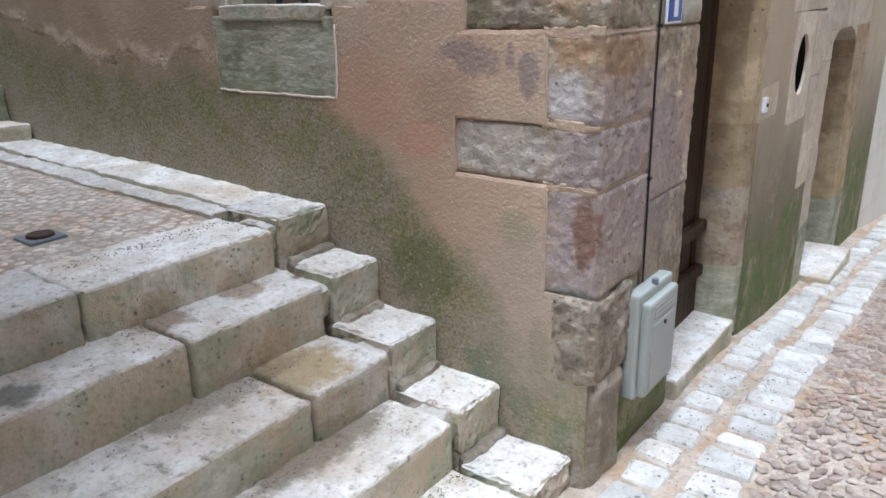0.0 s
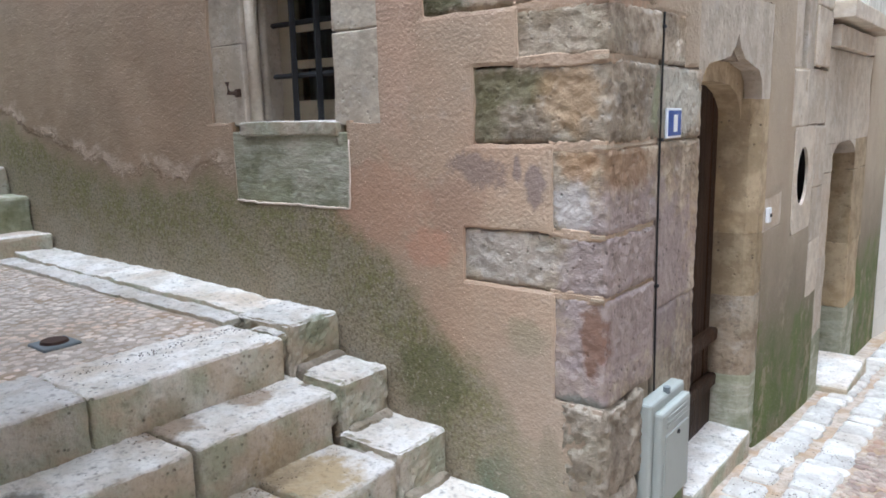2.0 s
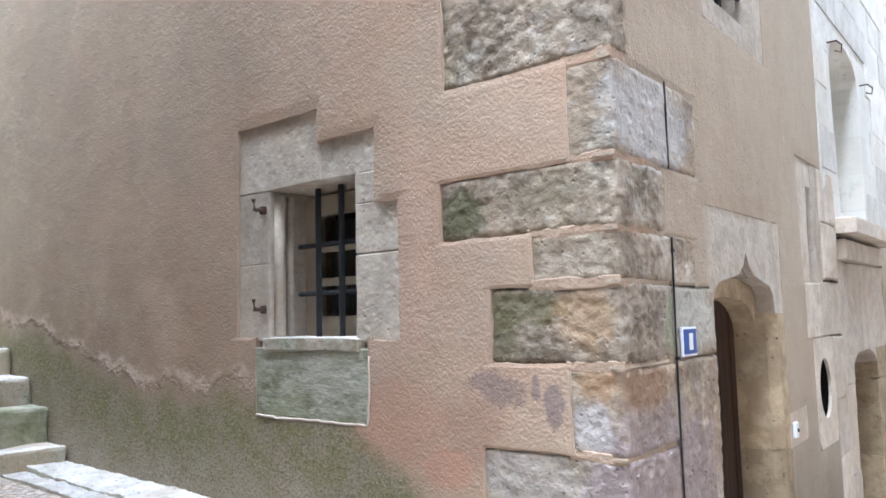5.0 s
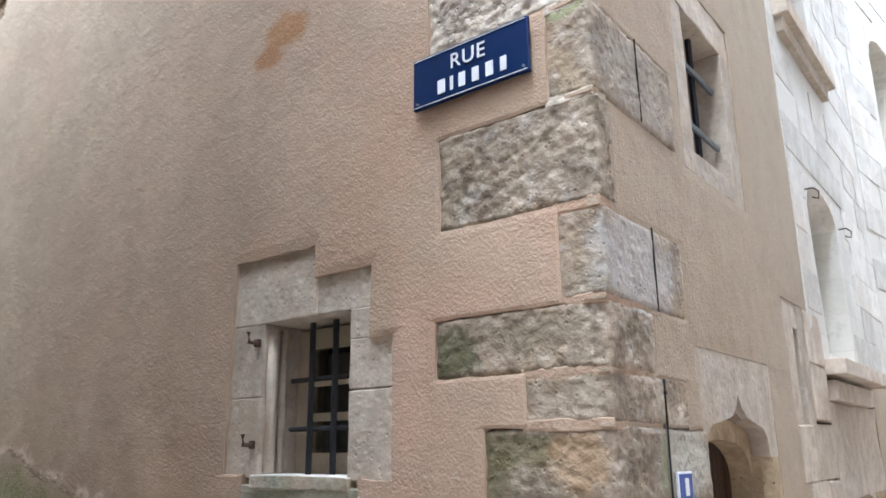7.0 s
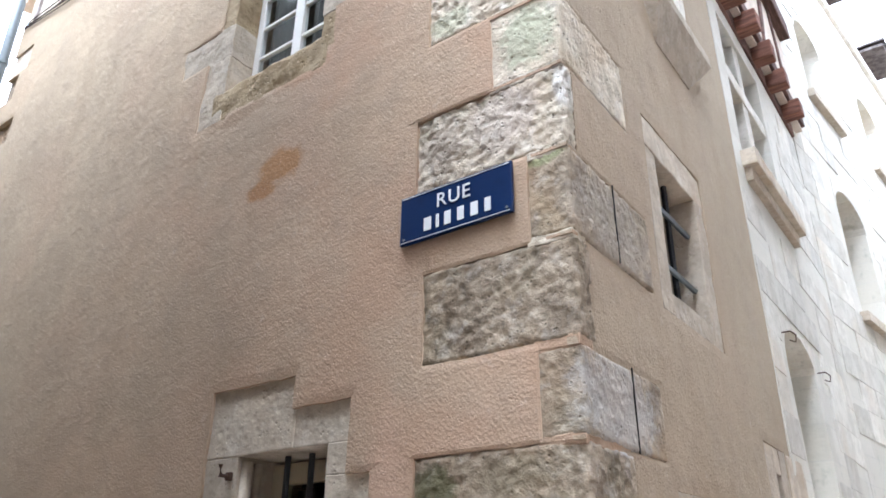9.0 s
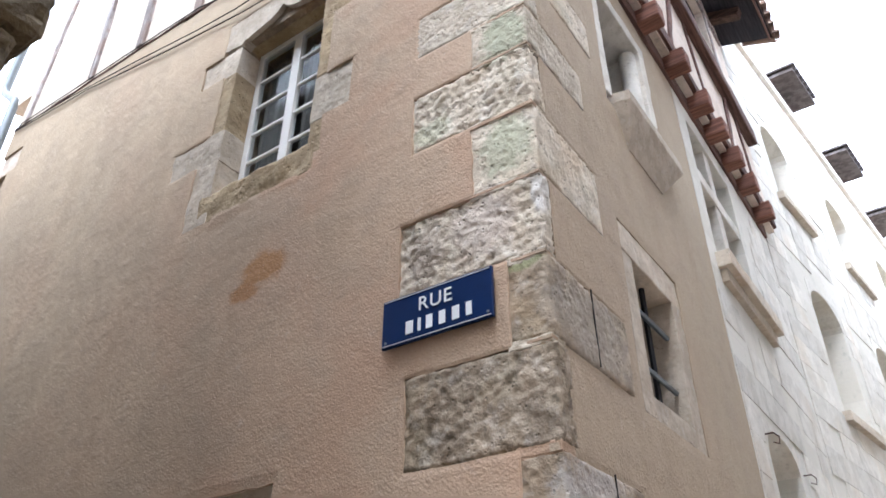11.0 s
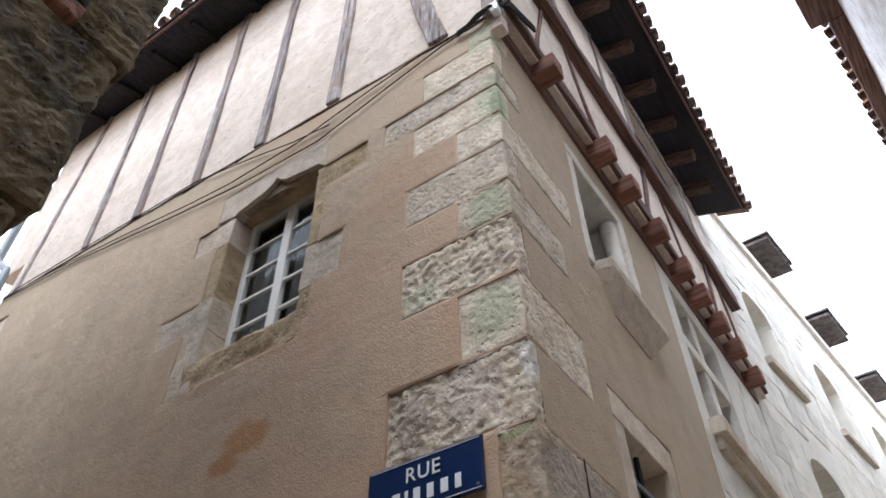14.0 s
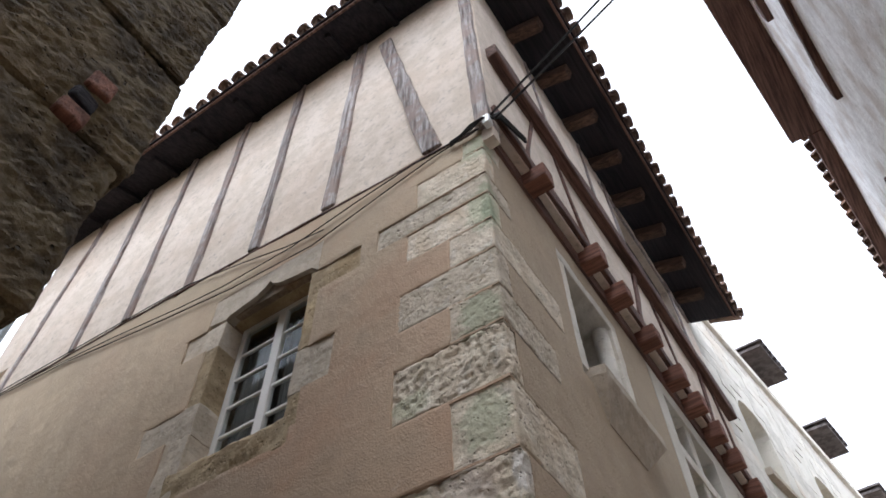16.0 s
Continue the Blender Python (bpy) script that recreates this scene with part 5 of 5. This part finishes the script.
street_top = part("wall_timber_street", coat(right_wall, 0.0, 6.4, 7.2, 10.9, [(3.5, 5.5, 9.05, 10.5)], 0.12, 0.1, 0, 0.012, key=61, out=0.1), M_LOGGIA)
tagged(street_top, "cream infill of a jettied timber-framed storey", "wall", kind="structure")
part("sole_beam", beam((0.07, 0.05, 7.33), (0.07, 6.4, 7.33), 0.14, 0.17, (0, 0, 1), 0.3, 0.014, 0.014, 31), M_BROWN, street_top)
part("sole_beam", beam((0.0, 0.02, 7.15), (0.0, 6.2, 7.15), 0.06, 0.24, (0, 0, 1), 0.3, 0.014, 0.012, 32), M_BROWN, street_top)
part("rail_beam", beam((0.13, 0.12, 8.69), (0.13, 6.35, 8.69), 0.17, 0.24, (0, 0, 1), 0.3, 0.016, 0.016, 33), M_BROWN, street_top)
part("rail_beam", beam((0.1, 3.2, 9.0), (0.1, 6.3, 9.0), 0.05, 0.07, (0, 0, 1), 0.3, 0.012, 0.01, 34), M_TIMBER, street_top)
part("rail_beam", beam((0.1, 3.2, 10.54), (0.1, 6.3, 10.54), 0.05, 0.07, (0, 0, 1), 0.3, 0.012, 0.01, 35), M_TIMBER, street_top)
part("interior_wall", room(right_wall, 3.3, 5.7, 8.9, 10.7, 0.0, 2.0), M_DARKROOM, street_top)
for k, y in enumerate((0.7, 1.68, 2.2, 2.85, 3.5, 3.99, 4.55, 5.1, 5.77)):
    part("joist_end", block(-0.1, 0.23, y - 0.085, y + 0.085, 7.04, 7.235, 0.1, 0.012, 0.008, 300 + k, 6), M_RED, street_top, "red-brown beam end")
for k, (y0, z0, y1, z1, w) in enumerate(((0.62, 7.42, 0.95, 8.6, 0.05), (1.75, 7.42, 1.4, 8.6, 0.06), (2.9, 7.42, 3.3, 8.6, 0.09), (4.1, 7.42, 3.75, 8.6, 0.06), (4.9, 7.42, 5.25, 8.6, 0.09), (5.8, 7.42, 5.7, 8.6, 0.07),
                                         (1.6, 8.8, 1.3, 10.8, 0.05), (2.7, 8.8, 2.7, 10.8, 0.05), (3.42, 8.8, 3.45, 10.8, 0.1), (5.55, 8.8, 5.6, 10.8, 0.1))):
    part("stud", beam((0.1, y0, z0), (0.1, y1, z1), 0.05, w, (0, 1, 0), 0.3, 0.012, 0.012, 40 + k), M_BROWN if k < 6 else M_TIMBER, street_top)

roof = empty("roof", "old clay tile roof with a dark boarded overhang", "roof", kind="structure")
EX, EY, EZ, PITCH = 0.79, -0.57, 10.72, 0.36
BACKY, FARX = 6.8, -7.35
ridge = 4.0
rv = [(EX, EY, EZ), (EX, BACKY, EZ), (EX - ridge, BACKY, EZ + ridge * PITCH), (EX - ridge, EY + ridge, EZ + ridge * PITCH), (FARX, EY, EZ), (FARX, EY + ridge, EZ + ridge * PITCH)]
bm = bmesh.new()
bv = [bm.verts.new(v) for v in rv]
bm.faces.new((bv[0], bv[1], bv[2], bv[3]))
bm.faces.new((bv[0], bv[3], bv[5], bv[4]))
back = bmesh.ops.extrude_face_region(bm, geom=bm.faces[:])["geom"]
bmesh.ops.translate(bm, verts=[g for g in back if isinstance(g, bmesh.types.BMVert)], vec=(0, 0, 0.05))
bmesh.ops.recalc_face_normals(bm, faces=bm.faces)
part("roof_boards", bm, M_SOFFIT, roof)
for k in range(9):
    y = 0.2 + k * 0.735
    if y < 6.95:
        part("rafter", beam((-0.3, y, EZ + 0.36 * 1.15 - 0.09), (0.52, y, EZ + 0.36 * 0.34 - 0.09), 0.15, 0.16, (0, 0, 1), 0.3, 0.012, 0.008, 60 + k), M_RAFTER, roof)
for k in range(9):
    x = -0.2 - k * 0.75
    # lane rafters share the boards' near-black, so eave shade hides them
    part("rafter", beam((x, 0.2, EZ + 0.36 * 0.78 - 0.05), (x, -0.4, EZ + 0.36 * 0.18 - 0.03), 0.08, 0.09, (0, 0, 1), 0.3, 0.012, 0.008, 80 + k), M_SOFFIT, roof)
part("fascia", beam((EX - 0.04, EY, EZ - 0.01), (EX - 0.04, BACKY, EZ - 0.01), 0.03, 0.07, (0, 0, 1), 0.5, 0.005, 0.004), M_BROWN, roof)
part("fascia", beam((EX, EY + 0.04, EZ - 0.01), (FARX, EY + 0.04, EZ - 0.01), 0.03, 0.07, (0, 0, 1), 0.5, 0.005, 0.004), M_BROWN, roof)


def canal_tile(length=0.5, r0=0.075, r1=0.092, t=0.016, n=7):
    """A tapered half-round clay tile along -y, mouth at the origin."""
    vs, fs = [], []
    for y, r in ((0, r1), (length, r0)):
        for rr in (r, r - t):
            vs += [(rr * math.cos(math.pi * q / n), y, rr * math.sin(math.pi * q / n)) for q in range(n + 1)]
    m = n + 1
    for q in range(n):
        fs += [(q, q + 1, 2 * m + q + 1, 2 * m + q)[::-1], (m + q, m + q + 1, 3 * m + q + 1, 3 * m + q), (q, m + q, m + q + 1, q + 1)[::-1]]
    return mesh_of("tile", vs, fs, M_TILE)


TILE = canal_tile()
slope = math.degrees(math.atan(PITCH))


def lay_tile(x, y, z, turn, parent, flip=False):
    ob = new("tile", TILE)
    ob.parent = parent
    ob.matrix_basis = pose(x, y, z, slope + rng.uniform(-1.5, 1.5), 0, turn + rng.uniform(-2, 2)) @ pose(0, 0, 0, 0, 180 if flip else 0, 0)
    return ob


for k in range(35):
    y = EY + 0.1 + k * 0.215
    lay_tile(EX + 0.07 + rng.uniform(-0.02, 0.02), y, EZ + 0.035, 90, roof)
    lay_tile(EX + 0.05, y + 0.107, EZ + 0.13, 90, roof, True)
for k in range(38):
    x = EX - 0.1 - k * 0.215
    lay_tile(x, EY - 0.05 + rng.uniform(-0.02, 0.02), EZ + 0.03, 0, roof)
    lay_tile(x - 0.107, EY - 0.03, EZ + 0.1, 0, roof, True)
for row in range(1, 3):
    for k in range(30):
        lay_tile(EX - 0.42 * row, EY + 0.4 + 0.42 * row + k * 0.215, EZ + 0.06 + 0.42 * row * PITCH, 90, roof)
        lay_tile(EX - 0.4 - 0.42 * row - k * 0.215, EY + 0.42 * row, EZ + 0.06 + 0.42 * row * PITCH, 0, roof)

# plain walls that close the house behind
close = part("wall_back", block(-6.45, -0.45, 6.0, 6.2, -1, 11, 3, 0.01, 0), M_CORE)
tagged(close, "plain rendered rear wall of the corner house", "wall", kind="structure")
side = part("wall_side", block(-6.45, -6.25, 0.46, 6.0, -1, 8.2, 3, 0.01, 0), M_CORE)
part("wall_side_upper", block(-6.94, -6.75, 0.12, 6.0, 8.2, 11, 3, 0.01, 0), M_LOGGIA, side)
tagged(side, "plain rendered end wall of the corner house", "wall", kind="structure")

# ---- pipes and cables ----
pipe = empty("drainpipe", "blue-grey zinc drainpipe at the house end", "drainpipe")
part("pipe", tube([(-7.12, -0.4, 10.75), (-7.06, -0.12, 10.4), (-7.05, -0.08, 10.2), (-7.05, -0.08, 8.55), (-7.02, -0.08, 8.45), (-6.76, -0.08, 8.24), (-6.62, -0.08, 8.12), (-6.57, -0.08, 8.0), (-6.53, -0.08, 7.2), (-6.53, -0.08, 2.8)], 0.05, 10), M_ZINC, pipe, smooth=True)
for x, z in ((-6.53, 3.5), (-6.53, 5.5), (-6.53, 7.1), (-7.05, 9.4)):
    part("bracket", tube([(x, -0.08, z), (x, -0.08, z + 0.04)], 0.062, 10), M_ZINC, pipe)
DRAPE = [[(-6.4, 7.6), (-5.3, 7.46), (-4.23, 7.28), (-3.15, 7.06), (-2.64, 6.98), (-1.85, 6.95), (-1.15, 7.05), (-0.59, 7.1), (0.0, 7.06)],
         [(-6.4, 7.56), (-4.9, 7.36), (-4.2, 7.2), (-3.4, 7.03), (-2.5, 6.86), (-1.6, 6.78), (-0.9, 6.93), (-0.4, 7.03), (0.0, 7.04)],
         [(-6.4, 7.63), (-4.5, 7.5), (-3.2, 7.4), (-2.5, 7.2), (-1.9, 7.0), (-1.5, 6.92)]]
for pts in DRAPE:
    line = empty("house_cable", "thin black cable sagging along the rendered wall", "cable", group="house cables")
    part("cable", tube([(x, -0.018, z) for x, z in pts], 0.0055, 6), M_CABLE, line)
knot = empty("cable_knot", "black cables bunched at the house corner", "cable")
for k in range(4):
    part("cable", tube([(-0.25, -0.03, 7.06 - 0.02 * k), (-0.05, -0.05, 7.04 + 0.02 * k), (0.06, -0.06, 7.08), (0.16, 0.05, 7.15 + 0.03 * k), (0.2, 0.4, 7.25 + 0.02 * k)], 0.012, 6), M_CABLE, knot)
part("insulator", block(0.05, 0.11, -0.05, 0.02, 7.02, 7.14, 0.1, 0.01, 0), M_ENAMEL, knot)
for k in range(2):
    span = empty("street_cable", "black cables crossing above the street", "cable", group="street cables")
    a, b = Vector((0.12, -0.03 + 0.05 * k, 7.12)), Vector((2.47, -0.35 + 0.12 * k, 8.1))
    part("cable", tube([a.lerp(b, t) - Vector((0, 0, 0.12 * t * (1 - t))) for t in np.linspace(0, 1, 14).tolist()], 0.01, 6), M_CABLE, span)

# ---- pale stone house further down the street ----
def far_wall(u, z, o):
    return Vector((0.117 * (u - 6.2) + o, u, z))


FAR = [(7.65, 8.75, 8.5, 10.07, 0.3), (10.85, 12.1, 8.75, 10.4, 0.3), (14.2, 15.5, 8.9, 10.6, 0.3), (7.6, 8.85, 5.15, 7.06, 0.35), (10.75, 12.1, 5.3, 7.3, 0.35), (14.0, 15.4, 5.4, 7.4, 0.35), (8.0, 9.0, 0.0, 2.4, 0.3), (11.0, 12.2, 0.0, 2.4, 0.3)]
far_house = part("wall_far_house", coat(far_wall, 6.2, 26.0, -2.5, 11.75, [f[:4] for f in FAR], 0.25, 0.35, 0, 0.01, key=71), M_ASHLAR)
tagged(far_house, "tall pale ashlar house wall with arched windows", "wall", kind="structure")
for k, (a, b, c, e, rise) in enumerate(FAR):
    w = empty("arched_window", "tall arched window with deep pale reveals", "window", kind="structure")
    spandrels(far_wall, a, b, e + 0.01, rise, 0.3, 0.004, M_WHITE, w)
    vs = [far_wall(u, z, -0.34) for u, z in ((a - 0.2, c - 0.2), (b + 0.2, c - 0.2), (b + 0.2, e + 0.2), (a - 0.2, e + 0.2))] + [far_wall(u, z, -0.6) for u, z in ((a - 0.2, c - 0.2), (b + 0.2, c - 0.2), (b + 0.2, e + 0.2), (a - 0.2, e + 0.2))]
    part("window_frame", (vs, [(0, 1, 2, 3), (7, 6, 5, 4), (0, 4, 5, 1), (1, 5, 6, 2), (2, 6, 7, 3), (3, 7, 4, 0)]), M_OLDPAINT, w)
    if c > 3:
        sill = [far_wall(u, z, o) for z in (c - 0.12, c) for u, o in ((a - 0.15, -0.05), (a - 0.15, 0.09), (b + 0.15, 0.09), (b + 0.15, -0.05))]
        part("window_sill", (sill, [(0, 1, 2, 3), (7, 6, 5, 4), (0, 4, 5, 1), (1, 5, 6, 2), (2, 6, 7, 3), (3, 7, 4, 0)]), M_DRESSED, w)


def prism(place, u0, u1, z0, z1, o0, o1):
    c = [place(u, z, o) for z in (z0, z1) for u, o in ((u0, o0), (u0, o1), (u1, o1), (u1, o0))]
    return c, [(0, 3, 2, 1), (4, 5, 6, 7), (0, 1, 5, 4), (1, 2, 6, 5), (2, 3, 7, 6), (3, 0, 4, 7)]


far_roof = empty("far_roof", "pale stone house cornice and low tiled roof", "roof", kind="structure")
part("cornice", prism(far_wall, 6.3, 26, 11.75, 11.95, -0.3, 0.08), M_WHITE, far_roof)
part("roof_slope", ([far_wall(6.3, 11.95, 0.05), far_wall(26, 11.95, 0.05), far_wall(26, 13.5, -5), far_wall(6.3, 13.5, -5)], [(0, 1, 2, 3)]), M_TILE, far_roof)
for k, u in enumerate((9.6, 12.7, 15.75, 18.8)):
    d = empty("dormer", "small dormer with a dark tiled canopy", "dormer", group="roof dormers")
    part("front", prism(far_wall, u + 0.2, u + 1.1, 11.95, 12.4, -0.5, -0.02), M_WHITE, d)
    part("canopy", prism(far_wall, u, u + 1.25, 12.4, 12.46, -0.6, 0.42), M_GREYTILE, d, "dark boarded canopy")
    for q in range(6):
        vs = [far_wall(u + 0.06 + 0.21 * q + p.x, 12.52 + p.z, 0.47 - p.y * 1.9) for p in (v.co for v in TILE.vertices)]
        part("tile", (vs, [tuple(p.vertices)[::-1] for p in TILE.polygons]), M_GREYTILE, d)

# ---- dark stone house at the near corner of the lane ----
near = empty("wall_near_house", "shade-dark coursed stone corner of the next house", "wall", kind="structure")
NX, NY = -0.16, -1.96
z, k = -0.2, 0
# courses above about 6 m are unseen, stacked higher to shade the lane
while z < 9.6:
    h = 0.62 if 2.0 < z < 6 else 0.55
    y = top_y = -2.05 if z < 2.5 else (-2.03 if z < 3.1 else (-1.99 if z < 3.7 else NY))
    while y > -7:
        ln = rng.uniform(0.5, 0.95) if y < top_y else (0.75 if k % 2 else 0.45)
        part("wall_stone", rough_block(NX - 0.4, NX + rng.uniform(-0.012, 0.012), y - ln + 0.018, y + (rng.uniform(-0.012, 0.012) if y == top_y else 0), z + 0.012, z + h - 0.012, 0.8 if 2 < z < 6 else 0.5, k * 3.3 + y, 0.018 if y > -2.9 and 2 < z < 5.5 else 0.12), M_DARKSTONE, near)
        y -= ln
    z += h
    k += 1
# unseen core and wing, their height set to hold skylight off the lane wall
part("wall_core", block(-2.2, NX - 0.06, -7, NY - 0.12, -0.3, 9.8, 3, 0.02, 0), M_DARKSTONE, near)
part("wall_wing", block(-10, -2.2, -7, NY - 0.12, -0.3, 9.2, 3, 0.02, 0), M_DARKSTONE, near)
part("brick_fragment", block(NX - 0.05, NX + 0.01, -2.23, -2.14, 3.8, 3.87, 0.05, 0.01, 0.006, 5), M_RED, near, "broken red brick")
part("brick_fragment", block(NX - 0.05, NX + 0.012, -2.21, -2.13, 3.98, 4.07, 0.05, 0.01, 0.006, 6), M_RED, near, "broken red brick")
# nothing is cut out here: a near-black block paints the hole's shade
part("wall_hole", block(NX - 0.05, NX + 0.006, -2.22, -2.14, 3.885, 3.955, 0.03, 0.012, 0.012, 7), M_SOFFIT, near, "near-black block painting the shade of a lost stone's hole")

# ---- limewashed house across the street ----
def opp_wall(u, z, o):
    return Vector((2.74 + 0.1 * (u - 2.2) - o, u, z))


M_LIMEWASH = stone("flaking limewash", (0.88, 0.87, 0.86), (0.76, 0.74, 0.73), warm=(0.5, 0.42, 0.36), pits=0.1, bump=0.012, scale=0.9)
opp = part("wall_across_street", coat(opp_wall, -8.0, 26.0, -1.0, 10.95, [], 0.4, 0.2, 0, 0.02, key=91), M_LIMEWASH)
tagged(opp, "flaking white limewashed house wall with old timbers", "wall", kind="structure")
for k, (u0, z0, u1, z1) in enumerate(((-1, 8.6, 2.4, 8.62), (1.6, 9.95, 2.0, 9.95), (3.4, 8.3, 9.0, 8.4))):
    part("timber", beam(opp_wall(u0, z0, 0.0), opp_wall(u1, z1, 0.0), 0.14, 0.16, (0, 1, 0) if u0 == u1 else (0, 0, 1), 0.3, 0.015, 0.015, 500 + k), M_BROWN, opp)
opp_roof = empty("roof_across_street", "dark overhanging tiled eave across the street", "roof", kind="structure")
part("eave_boards", prism(opp_wall, -8.0, 4.35, 10.82, 10.95, -0.5, 0.42), M_BROWN, opp_roof)
part("eave_boards", prism(opp_wall, 4.37, 16.0, 10.82, 10.95, -0.5, 0.2), M_BROWN, opp_roof)
for q in range(44):
    u = 4.45 + 0.215 * q
    ob = new("tile", TILE)
    ob.parent = opp_roof
    p = opp_wall(u, 10.97, 0.26)
    ob.matrix_basis = pose(p.x, p.y, p.z, slope, 0, -90 - 5.7)
part("roof_slope", ([opp_wall(-8, 10.96, 0.2), opp_wall(16, 10.96, 0.2), opp_wall(16, 12.5, -4), opp_wall(-8, 12.5, -4)], [(0, 1, 2, 3)]), M_TILE, opp_roof)
end_s = part("wall_street_end", block(-0.5, 4, -9.0, -8.6, -0.5, 9, 2, 0.02, 0), M_CORE)
tagged(end_s, "plain stone house wall closing the street", "wall", kind="structure")
# unseen wall, added to cut the skylight coming down the lane
end_w = part("wall_lane_end", block(-10.4, -10.0, -2.1, 1.5, 0, 6.0, 2, 0.02, 0), M_CORE)
tagged(end_w, "unseen plain wall added to close and shade the lane", "wall", kind="structure")
end_n = part("wall_street_far_end", block(0, 8, 26.2, 26.8, -3, 8, 2, 0.02, 0), M_WHITE)
tagged(end_n, "plain pale house wall closing the far street", "wall", kind="structure")

# ---- single ashlar blocks, proud of the pale walls ----
ASHLAR_BLOCK = mesh_of("ashlar_block", *block(-0.5, 0.5, -0.5, 0.5, -0.5, 0.5, 2, 0.02, 0), M_WHITE)


def ashlar_blocks(place, turn, u0, u1, z0, z1, row, holes, parent, most):
    z, count, k = z0, 0, 0
    while z < z1 - 0.1:
        u = u0 + rng.uniform(-0.3, 0)
        while u < u1:
            ln = rng.uniform(0.38, 0.72)
            a, b = max(u, u0), min(u + ln, u1)
            clear = all(b < h[0] - 0.01 or a > h[1] + 0.01 or z + row < h[2] or z > h[3] + 0.01 for h in holes)
            if clear and b - a > 0.15 and count < most and rng.random() < 0.86:
                ob = new("ashlar_block", ASHLAR_BLOCK)
                ob.parent = parent
                p = place((a + b) / 2, z + row / 2, rng.uniform(0.0, 0.005) - 0.018)
                ob.matrix_basis = pose(p.x, p.y, p.z, 0, 0, turn) @ Matrix.Diagonal((0.05, b - a - 0.006, row - 0.006, 1))
                count += 1
            u += ln
        z += row
        k += 1


ashlar_blocks(right_wall, 0, 3.02, RW, 2.55, 7.0, 0.29, [W_NICHE, W_DOUBLE, (3.1, 4.95, 5.0, 5.3)], pale, 150)
ashlar_blocks(far_wall, -math.degrees(math.atan(0.117)), 6.25, 12.8, 3.5, 11.7, 0.32, [f[:4] for f in FAR], far_house, 300)
